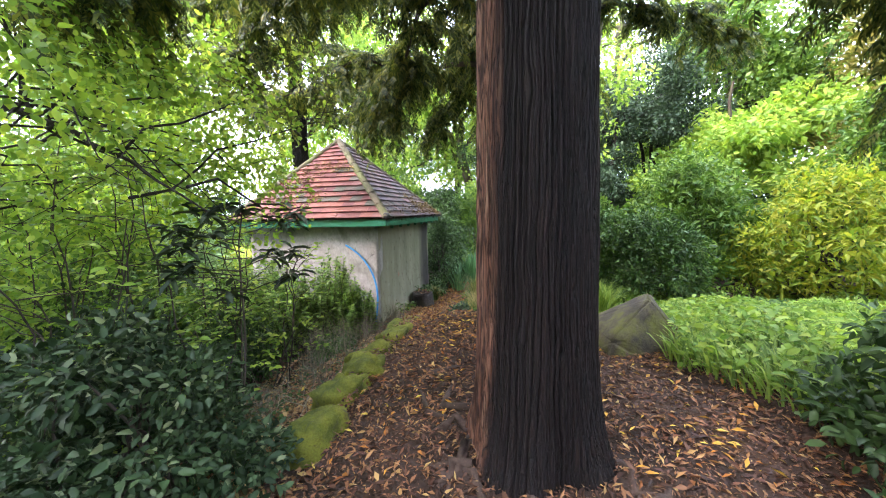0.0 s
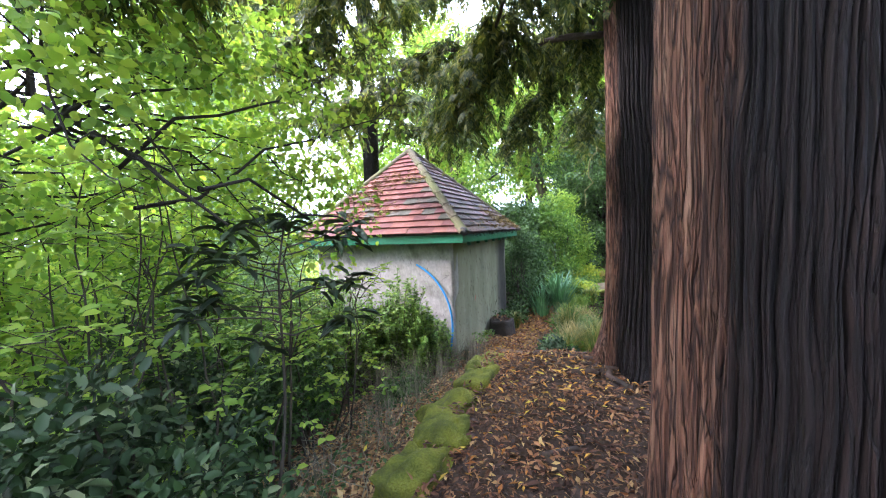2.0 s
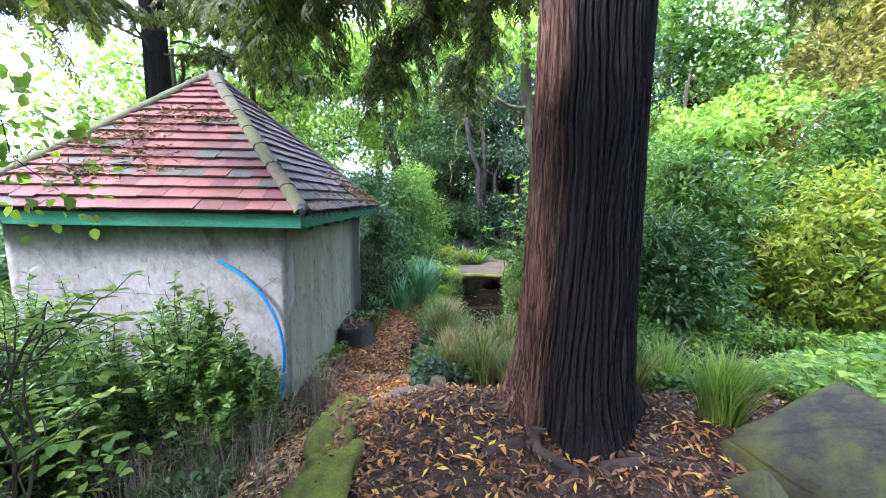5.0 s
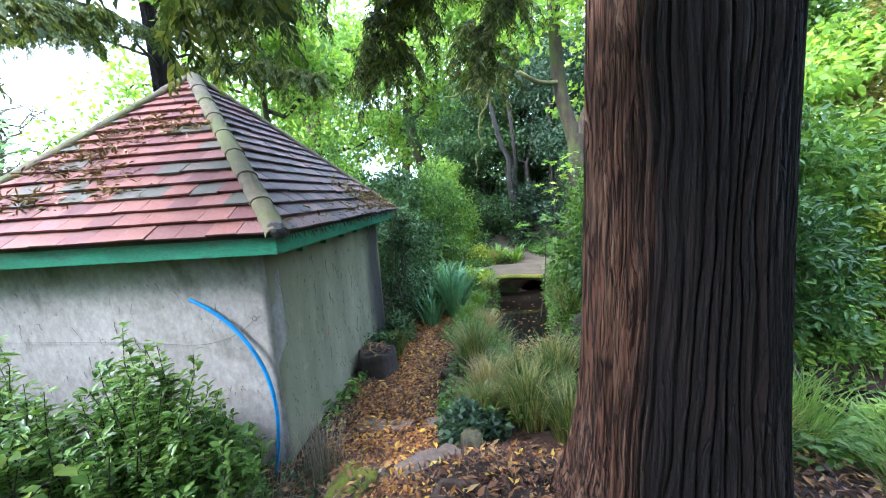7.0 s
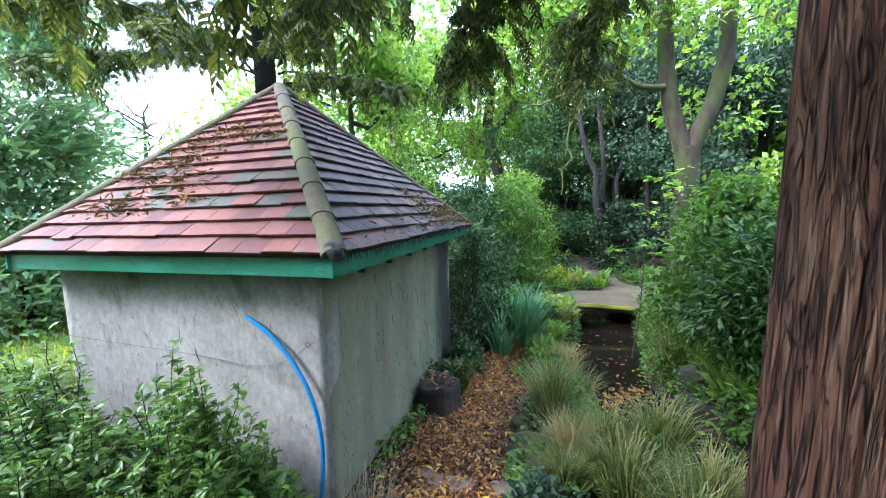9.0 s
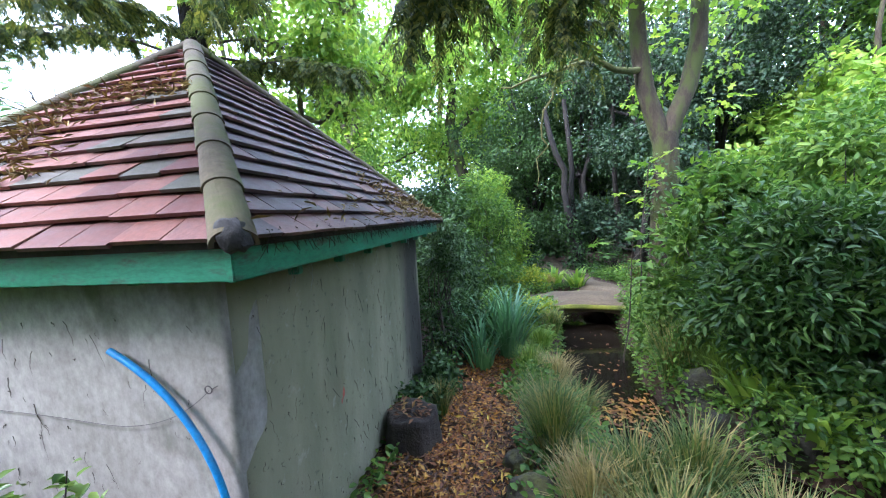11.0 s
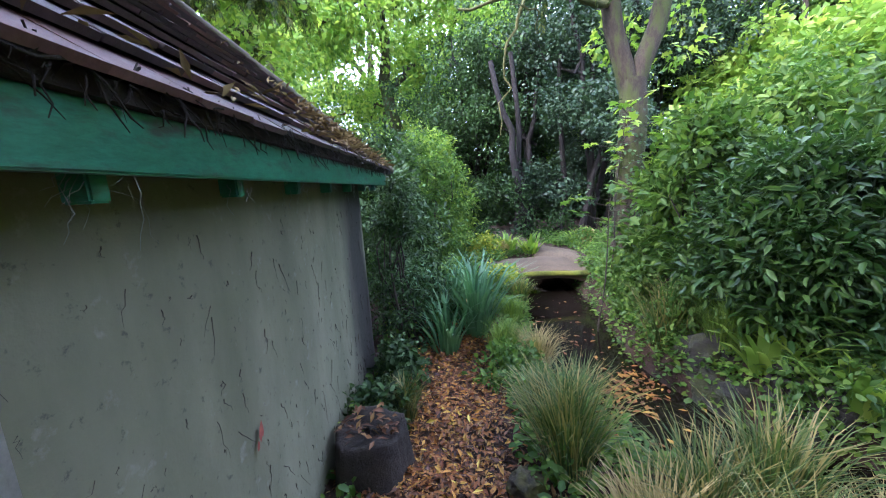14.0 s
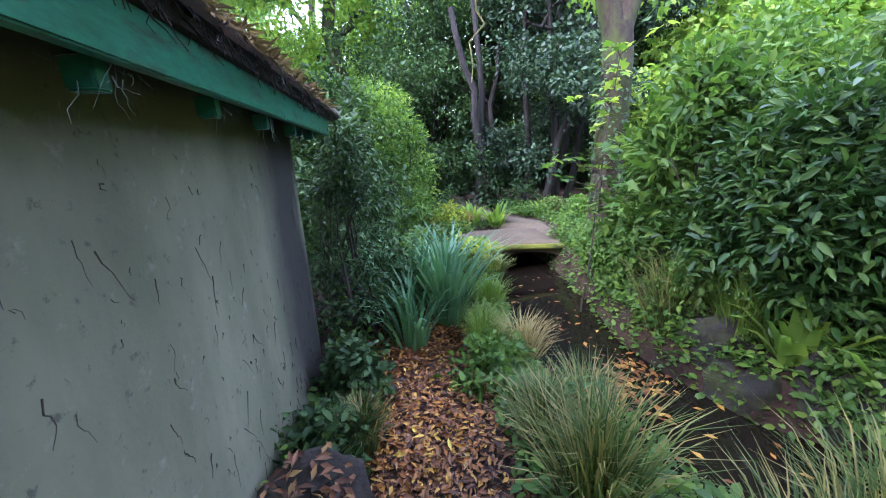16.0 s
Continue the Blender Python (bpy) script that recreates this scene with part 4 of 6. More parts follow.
def broadleaf(name, place, height, crown_r, seed, leaf, bark, label, leaves=9000, size=0.14, crown_low=0.35, stems=1, template=KITE, category="tree", group=""):
    """Trunk, limbs and a crown of many leaf clumps with gaps."""
    tree = thing(name, place, label, category, group)
    g = np.random.default_rng(seed)
    tips = []
    for s in range(stems):
        sway = (g.normal(0, 0.12 * height * (stems > 1)), g.normal(0, 0.12 * height * (stems > 1)))
        base = (g.normal(0, 0.15) * (stems > 1), g.normal(0, 0.15) * (stems > 1), -0.15)
        p = wander(base, (sway[0], sway[1], height * 0.85), 12, 0.03 * height, 0, seed + s)
        r = 0.022 * height / math.sqrt(stems)
        part("trunk", mesh("trunk", *tube(p, np.linspace(r, r * 0.25, 12), 9), M[bark], True), tree)
        for k in range(7 if stems == 1 else 4):
            h = g.uniform(crown_low, 0.95)
            st = p[int(h * 11)]
            a = g.uniform(0, 6.28)
            w = crown_r * g.uniform(0.6, 1.0) * (1.15 - 0.5 * abs(h - 0.55))
            e = st + np.array([math.cos(a) * w, math.sin(a) * w, g.uniform(-0.05, 0.22) * height])
            q = wander(st, e, 9, 0.05 * height, 0.02 * height, seed * 7 + k + 50 * s)
            part("limb", mesh("limb", *tube(q, np.linspace(r * 0.42, r * 0.06, 9), 6), M[bark], True), tree)
            tips += [q[i] for i in range(3, 9)]
    tips = np.array(tips)
    n = 150
    c = tips[g.integers(0, len(tips), n)] + g.normal(0, 0.13 * crown_r + 0.06 * height * 0.3, (n, 3))
    c[:, 2] = np.maximum(c[:, 2], height * crown_low * 0.6)
    v, f = leafage(c, crown_r * g.uniform(0.12, 0.30, n), leaves // n, size, size * 0.6, template, g, 0.35, 0.4)
    part("crown", mesh("crown", v, f, M[leaf]), tree)
    return tree

# ---- forked tree, wood beyond the bridge, far trees ----
def forked_tree():
    tree = thing("forked_tree", (0.5, 11.0, 0.45), "grey forked tree with mossy crotch and ivy on its stem", "tree")
    stem = wander((0, 0, -0.25), (0.09, 0.15, 2.55), 10, 0.05, 0, 3)
    part("trunk", mesh("trunk", *tube(stem, np.linspace(0.19, 0.165, 10), 14), M["bark_grey"], True), tree)
    left = np.array([(0.07, 0.15, 2.4), (-0.02, 0.17, 2.75), (-0.14, 0.2, 3.2), (-0.22, 0.22, 3.8), (-0.25, 0.3, 5.0), (-0.5, 0.5, 7.5)])
    right = np.array([(0.11, 0.15, 2.4), (0.22, 0.17, 2.75), (0.42, 0.2, 3.2), (0.56, 0.22, 3.8), (0.62, 0.3, 5.0), (0.9, 0.5, 7.5)])
    part("limb", mesh("limb", *tube(left, [0.13, 0.125, 0.12, 0.115, 0.10, 0.05], 12), M["bark_grey"], True), tree)
    part("limb", mesh("limb", *tube(right, [0.13, 0.12, 0.115, 0.11, 0.10, 0.05], 12), M["bark_grey"], True), tree)
    g = np.random.default_rng(8)
    # a small mossy side branch that reaches over the stream
    over = wander((-0.2, 0.2, 3.6), (-2.2, -0.5, 3.25), 12, 0.22, 0.25, 12)
    part("limb", mesh("limb", *tube(over, np.linspace(0.05, 0.012, 12), 7), M["mossy_twig"], True), tree, "crooked mossy side branch")
    hang = wander(over[7], (-1.75, -0.35, 1.9), 10, 0.22, 0.0, 14)
    part("limb", mesh("limb", *tube(hang, np.linspace(0.022, 0.005, 10), 6), M["mossy_twig"], True), tree, "hanging mossy twig")
    for k in range(6):
        s = over[4 + k]
        q = wander(s, s + g.normal(0, 0.45, 3) + (0, 0, 0.15), 7, 0.15, 0, 30 + k)
        part("limb", mesh("limb", *tube(q, np.linspace(0.014, 0.003, 7), 5), M["mossy_twig"], True), tree)
    c = np.concatenate([np.array([(-0.3, 0.2, 4.6), (0.6, 0.2, 4.3), (0.2, 0, 5.0), (-0.9, 0, 4.7), (1.3, 0.2, 4.8), (-1.5, -0.3, 4.6), (0.3, 0.5, 3.7)]) + g.normal(0, 0.3, (7, 3)) for _ in range(5)])
    part("crown", mesh("crown", *leafage(c, 0.42, 55, 0.13, 0.09, MAPLE, g), M["light_leaf"]), tree)
    a = g.uniform(0, 6.28, 900)
    z = g.uniform(0.0, 2.3, 900)
    keep = np.cos(a - 3.6) > -0.2
    at = np.stack([0.03 + 0.2 * np.cos(a), 0.05 + 0.2 * np.sin(a), z], -1)[keep]
    out = np.stack([np.cos(a), np.sin(a), 0 * a - 0.6], -1)[keep]
    part("ivy", mesh("ivy", *scatter(LEAF, at, out + g.normal(0, 0.4, out.shape), out * (1, 1, -1), g.uniform(0.03, 0.07, len(at)), g.uniform(0.03, 0.06, len(at))), M["dark_leaf"]), tree, "ivy climbing the stem")


forked_tree()

def conifer(name, place, height, radius, seed, leaf, label, n=8000, size=0.35, group=""):
    """A dense cone of feathery sprays round a straight trunk."""
    tree = thing(name, place, label, "tree", group)
    g = np.random.default_rng(seed)
    part("trunk", mesh("trunk", *tube([(0, 0, -0.2), (0, 0, height * 0.5), (0, 0, height)], [0.10, 0.07, 0.02], 8), M["bark_grey"], True), tree)
    k = 260
    h, a = g.random(k) ** 1.5, g.uniform(0, 6.28, k)
    rr = radius * (1 - h) ** 0.75 * g.uniform(0.4, 1.05, k) + 0.1
    c = np.stack([rr * np.cos(a), rr * np.sin(a), 0.2 + h * height], -1)
    idx = g.integers(0, k, n)
    at = c[idx] + g.normal(0, 0.16 * radius, (n, 3)) * (1, 1, 1.2)
    out = np.stack([np.cos(a), np.sin(a), 0.35 + 0 * a], -1)[idx]
    part("foliage", mesh("foliage", *scatter(KITE, at, out + g.normal(0, 0.45, (n, 3)), g.normal(0, 0.5, (n, 3)) + (0, 0, 1), size * g.uniform(0.6, 1.2, n), size * 0.35), M[leaf]), tree)
    return tree


# dark evergreens beyond the bridge
for x, y, h, r, s, lf in ((0.4, 16.4, 7.5, 2.2, 21, "dark_leaf"), (2.2, 15.8, 7.5, 2.1, 22, "holly_leaf"), (3.9, 16.8, 8.0, 2.4, 23, "holly_leaf"), (-0.9, 18.5, 7.0, 2.0, 24, "dark_leaf"), (1.5, 19.5, 9.0, 2.8, 25, "dark_leaf")):
    broadleaf("evergreen_tree", (x, y, 0.45), h, r, s, lf, "dark_bark", "dark glossy evergreen tree with several leaning stems", 27000, 0.105, 0.22, 3, KITE, "tree", "dark evergreens beyond the bridge")
# tall light broadleaves behind the hut and hedge
for x, y, h, r, s, lf in ((-6.5, 17.5, 12.0, 3.6, 31, "light_leaf"), (-3.6, 19.0, 13.0, 3.6, 32, "light_leaf"), (-9.0, 22.0, 13.0, 4.0, 33, "mid_leaf"), (-1.5, 24.0, 14.0, 4.2, 34, "light_leaf"), (4.5, 24.0, 15.0, 4.4, 35, "light_leaf"), (9.0, 21.0, 14.0, 4.2, 36, "light_leaf"), (-5.5, 28.0, 15.0, 4.5, 37, "mid_leaf"), (13.5, 17.0, 13.0, 4.2, 38, "mid_leaf"), (6.5, 16.5, 9.0, 3.0, 39, "mid_leaf"), (5.2, 13.6, 6.0, 2.2, 40, "light_leaf")):
    broadleaf("ash_tree", (x, y, 0.4), h, r, s, lf, "bark_grey", "tall broadleaf tree with airy bright green crown", 15000, 0.19, 0.25, 1, KITE, "tree", "tall trees behind the garden")
# golden cypresses and bright shrubs on the far right
for x, y, h, r, s, lf in ((8.5, 13.0, 9.0, 1.7, 41, "gold_cypress"), (10.5, 10.0, 10.0, 1.8, 42, "gold_cypress"), (12.0, 6.5, 9.5, 2.0, 43, "cypress")):
    conifer("golden_conifer", (x, y, 0.4), h, r, s, lf, "tall conifer with yellow-green feathery foliage", 26000, 0.20, "golden conifers")
conifer("blue_conifer", (-11.5, 9.2, 0.2), 10.5, 1.9, 44, "blue_cypress", "tall blue-green conifer standing beside the lawn", 42000, 0.25)
cypress((-7.4, 11.6, 0.3), 0.24, 12, 6, [(az, z0, ln, -0.5) for az, z0, ln in ((100, 4.6, 3.4), (130, 5.0, 3.8), (160, 4.7, 3.6), (190, 5.2, 3.8), (215, 4.9, 3.6), (240, 5.4, 3.4), (70, 5.2, 3.4), (40, 5.0, 3.0), (115, 6.0, 3.6), (145, 6.2, 3.8), (175, 6.4, 3.6), (205, 6.3, 3.6), (90, 6.4, 3.2), (130, 7.2, 3.4), (170, 7.4, 3.4), (210, 7.3, 3.2), (60, 6.8, 3.0), (250, 6.6, 3.0), (150, 8.2, 3.0), (110, 8.0, 3.0), (190, 8.4, 3.0))],
        "tall drooping conifer rising behind the tiled hut", None, False)


def bare_tree(place, height, seed):
    tree = thing("bare_tree", place, "distant leafless tree with fine grey twigs", "tree")
    g = np.random.default_rng(seed)
    part("trunk", mesh("trunk", *tube(wander((0, 0, -0.2), (0, 0, height * 0.8), 9, 0.2, 0, seed), np.linspace(0.2, 0.05, 9), 8), M["bark_grey"], True), tree)
    out = []
    for k in range(26):
        h = g.uniform(0.25, 0.8) * height
        a, w = g.uniform(0, 6.28), g.uniform(0.25, 0.42) * height
        e = np.array([math.cos(a) * w, math.sin(a) * w, h + g.uniform(0.05, 0.3) * height])
        p = wander((0, 0, h), e, 8, 0.4, 0, seed + k)
        out.append(tube(p, np.linspace(0.05, 0.012, 8), 5))
        for q in range(9):
            s = p[g.integers(2, 8)]
            out.append(tube(wander(s, s + g.normal(0, 0.9, 3) + (0, 0, 0.5), 5, 0.2, 0, seed + 99 * k + q), np.linspace(0.016, 0.005, 5), 4))
    part("branchwork", mesh("branchwork", *join(out), M["bark_grey"]), tree)




def ivy_stems():
    """Leaning bare stems with ivy at the foot, in the dark beyond the bridge."""
    ob = thing("ivy_tree", (0.2, 15.0, 0.42), "leaning bare stems rising from an ivy-covered foot", "tree")
    g = np.random.default_rng(90)
    for k, (a, b, r) in enumerate((((-0.1, 0, -0.2), (-0.85, 0.2, 4.2), 0.10), ((0.05, 0.1, -0.2), (-0.35, 0.3, 4.4), 0.09), ((1.1, 0, -0.2), (2.3, 0.3, 4.0), 0.09), ((0.8, 0.4, -0.2), (0.9, 0.5, 4.4), 0.08), ((1.7, 0.2, -0.2), (1.5, 0.2, 4.4), 0.07))):
        part("trunk", mesh("trunk", *tube(wander(a, b, 9, 0.15, 0, 91 + k), np.linspace(r, r * 0.6, 9), 9), M["dark_bark"], True), ob)
    c = np.array([(-0.3, -0.1, 0.25), (-0.1, -0.15, 0.6), (-0.35, -0.1, 0.9), (0.0, -0.1, 0.2), (-0.45, 0, 1.3), (0.3, 0, 0.2), (-0.25, 0, 1.1)])
    part("ivy", mesh("ivy", *leafage(c, 0.28, 150, 0.07, 0.06, LEAF, g), M["dark_leaf"]), ob, "dark ivy mantle")


ivy_stems()
bare_tree((-19.5, 17.5, 0.2), 8, 61)
# wood all round; those behind the walker are unseen, added to close off light
first = broadleaf("lime_tree", (16, 0, 0.3), 12, 4.2, 71, "mid_leaf", "bark_grey", "tall leafy tree closing the garden", 9000, 0.26, 0.12, 1, KITE, "tree", "trees round the garden")
for k, (x, y, s) in enumerate(((14, -7, 1.0), (8, -10, 1.1), (1, -9, 1.0), (-6, -8, 1.1), (-12, -5, 0.9), (18, 9, 1.1), (18, 20, 1.2), (10, 30, 1.3), (0, 33, 1.3), (-12, 33, 1.2), (24, 2, 1.2), (5, 32, 1.1), (-20, 34, 1.0))):
    copy_thing(first, pose(x, y, 0.3, 0, 0, 67 * k) @ Matrix.Diagonal((s, s, s, 1)))
broadleaf("lime_tree", (-8.2, 13.2, 0.3), 7.5, 2.7, 91, "light_leaf", "bark_grey", "light green leafy tree beyond the hut roof", 9000, 0.17, 0.10, 1, KITE, "tree")
broadleaf("lime_tree", (-5.9, 12.6, 0.3), 6.5, 1.9, 92, "light_leaf", "bark_grey", "light green leafy tree beyond the hut roof", 7000, 0.15, 0.08, 1, KITE, "tree")
# never in view: added to keep the sun off the first trunk
broadleaf("holm_oak", (-5.6, 0.2, 0.9), 10.0, 2.2, 93, "dark_leaf", "bark_grey", "unseen dark tree added to shade the start of the path", 12000, 0.16, 0.30, 1, KITE, "tree")
# ---- shrubs, grasses, small plants ----
def gz(x, y):
    return float(ground_z(x, y))


def shrub(name, x, y, rx, ry, h, seed, leaf, label, n=40, per=90, size=0.07, ratio=0.5, template=LEAF, spread=0.22, category="shrub", group="", low=0.1, stem="twig", z=None, bare=True):
    """Stems rising from one base into leafy clumps over an uneven dome."""
    z0 = gz(x, y) if z is None else z
    ob = thing(name, (x, y, z0), label, category, group)
    g = np.random.default_rng(seed)
    a, b = g.uniform(0, 6.28, n), g.random(n)
    el = np.arcsin(low + (1 - low) * b)
    rad = g.uniform(0.55, 1.0, n)
    c = np.stack([rx * rad * np.cos(a) * np.cos(el), ry * rad * np.sin(a) * np.cos(el), h * np.sin(el) * g.uniform(0.75, 1.02, n)], -1)
    c[:, 2] = np.maximum(c[:, 2], 0.08)
    out = []
    for k in range(min(n, 26) if bare else 0):
        out.append(tube(wander((g.normal(0, 0.08), g.normal(0, 0.08), -0.08), c[k], 6, 0.1 * h, 0.06, seed + k), np.linspace(0.012 + 0.004 * h, 0.003, 6), 5))
    if out:
        part("branchwork", mesh("branchwork", *join(out), M[stem], True), ob)
    v, f = leafage(c, spread * g.uniform(0.7, 1.3, n), per, size, size * ratio, template, g)
    part("foliage", mesh("foliage", v, f, M[leaf]), ob)
    return ob


# variegated and dark bushes beside the start of the path
shrub("euonymus_bush", -2.45, 2.65, 0.75, 0.7, 1.15, 101, "variegated_leaf", "dense evergreen bush with pale-edged leaves", 60, 150, 0.055, 0.55, LEAF, 0.20, "bush", "bushes left of the path")
shrub("euonymus_bush", -3.85, 3.3, 0.95, 0.9, 1.35, 102, "variegated_leaf", "dense evergreen bush with pale-edged leaves", 70, 140, 0.055, 0.55, LEAF, 0.24, "bush", "bushes left of the path")
shrub("euonymus_bush", -3.2, 1.9, 0.9, 0.9, 1.25, 103, "variegated_leaf", "dense evergreen bush with pale-edged leaves", 60, 140, 0.055, 0.55, LEAF, 0.24, "bush", "bushes left of the path")
shrub("box_bush", -3.6, 4.5, 0.5, 0.5, 0.85, 104, "dark_leaf", "dark green leafy bush beside the mossy edging", 45, 130, 0.055, 0.5, LEAF, 0.2, "bush", "bushes left of the path")
shrub("box_bush", -4.3, 5.0, 0.9, 0.8, 1.1, 105, "mid_leaf", "leafy green bush in front of the hut", 50, 120, 0.06, 0.5, LEAF, 0.22, "bush", "bushes left of the path")
shrub("box_bush", -5.6, 4.2, 1.1, 1.0, 1.5, 106, "mid_leaf", "leafy green bush in front of the hut", 50, 110, 0.07, 0.5, LEAF, 0.26, "bush", "bushes left of the path")
def shoot_shrub(x, y, rx, ry, h, seed, leaf, label, shoots=46, size=0.056):
    """Upright leafy shoots, each set with small paired leaves."""
    ob = thing("escallonia_shrub", (x, y, gz(x, y)), label, "shrub", "shrubs at the hut wall")
    g = np.random.default_rng(seed)
    at, along, up, ln, out = [], [], [], [], []
    for k in range(shoots):
        a, q = g.uniform(0, 6.28), math.sqrt(g.random())
        e = np.array([rx * q * math.cos(a), ry * q * math.sin(a), h * (1.05 - 0.45 * q * q) * g.uniform(0.6, 1.08)])
        p = wander((e[0] * 0.45, e[1] * 0.45, 0), e, 9, 0.08, 0, seed + k)
        out.append(tube(p, np.linspace(0.007, 0.002, 9), 5))
        for s in np.arange(0.18, 1.0, 0.016):
            c = np.array([np.interp(s * 8, range(9), p[:, i]) for i in range(3)])
            for _ in range(2):
                b = g.uniform(0, 6.28)
                at.append(c + g.normal(0, 0.014, 3))
                along.append((math.cos(b), math.sin(b), g.uniform(0.1, 0.9)))
                up.append((-math.cos(b) * 0.4 + g.normal(0, 0.3), -math.sin(b) * 0.4 + g.normal(0, 0.3), 1))
                ln.append(size * g.uniform(0.6, 1.25))
    part("branchwork", mesh("branchwork", *join(out), M["twig"], True), ob)
    ln = np.array(ln)
    part("foliage", mesh("foliage", *scatter(LEAF, at, along, up, ln, ln * 0.5), M[leaf]), ob)


WALL_SHRUB = "upright glossy green shrub growing against the hut wall"
shoot_shrub(-3.25, 6.0, 0.5, 0.36, 1.3, 111, "shoot_leaf", WALL_SHRUB, 95)
shoot_shrub(-2.88, 5.95, 0.3, 0.25, 0.9, 116, "shoot_leaf", WALL_SHRUB, 50)
shoot_shrub(-3.75, 5.75, 0.45, 0.4, 1.2, 112, "shoot_leaf", WALL_SHRUB, 80)
shoot_shrub(-4.35, 5.9, 0.5, 0.4, 1.45, 113, "shoot_leaf", WALL_SHRUB, 85)
shoot_shrub(-4.95, 5.7, 0.5, 0.4, 1.4, 114, "shoot_leaf", WALL_SHRUB, 80)
shoot_shrub(-5.6, 5.6, 0.5, 0.5, 1.35, 115, "shoot_leaf", WALL_SHRUB, 70)
shrub("box_bush", 1.25, 2.7, 0.5, 0.5, 0.95, 107, "dark_leaf", "dark leafy bush at the edge of the leaf litter", 40, 110, 0.06, 0.5, LEAF, 0.2, "bush", "", 0.0)
# out of view, added only to shade the bushes left of the start
for x, y in ((-4.7, -0.5),):
    shrub("elder_bush", x, y, 1.4, 1.2, 3.8, 110 + int(y * 10), "dark_leaf", "unseen dark bush added to shade the start of the path", 80, 80, 0.12, 0.5, KITE, 0.4, "bush", "", 0.0)
shrub("elder_bush", -5.0, 3.1, 0.9, 0.9, 2.5, 118, "light_leaf", "leafy bush behind the variegated bushes", 70, 110, 0.07, 0.5, LEAF, 0.3, "bush", "", 0.0)
shrub("elder_bush", -6.3, 3.7, 1.2, 1.0, 3.2, 119, "light_leaf", "leafy bush behind the variegated bushes", 80, 110, 0.09, 0.5, LEAF, 0.35, "bush", "", 0.0)
shrub("elder_bush", -6.2, 4.7, 1.3, 1.1, 3.0, 108, "mid_leaf", "big leafy bush beyond the variegated bushes", 80, 110, 0.09, 0.5, LEAF, 0.35, "bush", "", 0.0)
shrub("elder_bush", -8.6, 5.6, 1.7, 1.5, 4.4, 109, "mid_leaf", "big leafy bush beyond the variegated bushes", 90, 110, 0.11, 0.5, LEAF, 0.45, "bush", "", 0.0)
# beside the far corner of the hut
shrub("myrtle_bush", -2.45, 9.75, 0.42, 0.38, 1.75, 121, "dark_leaf", "tall thin-stemmed dark bush at the hut corner", 70, 70, 0.06, 0.45, LEAF, 0.22, "bush", "", 0.05)
shrub("bamboo_hedge", -2.9, 11.2, 0.9, 0.9, 2.2, 122, "dark_leaf", "leafy hedge plant with narrow leaves behind the hut", 90, 110, 0.10, 0.38, LEAF, 0.28, "hedge", "hedge along the stream", 0.0)
shrub("bamboo_hedge", -2.35, 13.0, 0.9, 0.9, 2.3, 123, "mid_leaf", "leafy hedge plant with narrow leaves behind the hut", 80, 110, 0.10, 0.40, LEAF, 0.28, "hedge", "hedge along the stream", 0.0)
shrub("bamboo_hedge", -4.4, 12.0, 1.2, 1.0, 2.8, 124, "mid_leaf", "leafy hedge plant with narrow leaves behind the hut", 80, 110, 0.11, 0.42, LEAF, 0.32, "hedge", "hedge along the stream", 0.0)
shrub("bamboo_hedge", -2.2, 15.3, 1.0, 1.0, 2.9, 125, "light_leaf", "leafy hedge plant with narrow leaves behind the hut", 80, 120, 0.11, 0.3, LEAF, 0.32, "hedge", "hedge along the stream", 0.0)
shrub("bamboo_hedge", -6.2, 12.6, 1.4, 1.2, 3.2, 126, "light_leaf", "leafy hedge plant with narrow leaves behind the hut", 80, 120, 0.12, 0.35, LEAF, 0.36, "hedge", "hedge along the stream", 0.0)
# laurel bank right of the stream
shrub("laurel_bush", 0.75, 8.85, 0.85, 0.7, 1.35, 131, "laurel_leaf", "big glossy laurel bush overhanging the rocky stream bank", 100, 190, 0.088, 0.38, LEAF, 0.30, "bush", "laurels over the stream", 0.0)
shrub("laurel_bush", 1.5, 8.3, 0.9, 0.8, 1.35, 132, "laurel_leaf", "big glossy laurel bush overhanging the rocky stream bank", 80, 190, 0.088, 0.38, LEAF, 0.30, "bush", "laurels over the stream", 0.0)
shrub("laurel_bush", 0.75, 9.9, 0.8, 0.7, 1.75, 133, "mid_leaf", "young glossy green bush beside the forked tree", 70, 100, 0.10, 0.5, LEAF, 0.28, "bush", "laurels over the stream", 0.0)
shrub("laurel_bush", 2.6, 9.4, 1.2, 1.0, 2.2, 134, "mid_leaf", "leafy green shrub behind the laurels", 90, 90, 0.12, 0.45, LEAF, 0.34, "bush", "laurels over the stream", 0.0)
shrub("laurel_bush", 4.2, 8.4, 1.3, 1.1, 2.0, 135, "yellow_leaf", "bright yellow-green shrub behind the tall grass", 90, 90, 0.12, 0.4, LEAF, 0.34, "bush", "laurels over the stream", 0.0)
shrub("laurel_bush", 5.2, 6.4, 1.2, 1.1, 1.9, 136, "yellow_leaf", "bright yellow-green shrub behind the tall grass", 90, 90, 0.12, 0.4, LEAF, 0.34, "bush", "laurels over the stream", 0.0)
shrub("laurel_bush", 3.4, 11.6, 1.5, 1.2, 3.0, 137, "mid_leaf", "tall bright green shrub behind the laurels", 90, 100, 0.13, 0.5, LEAF, 0.4, "bush", "laurels over the stream", 0.0)
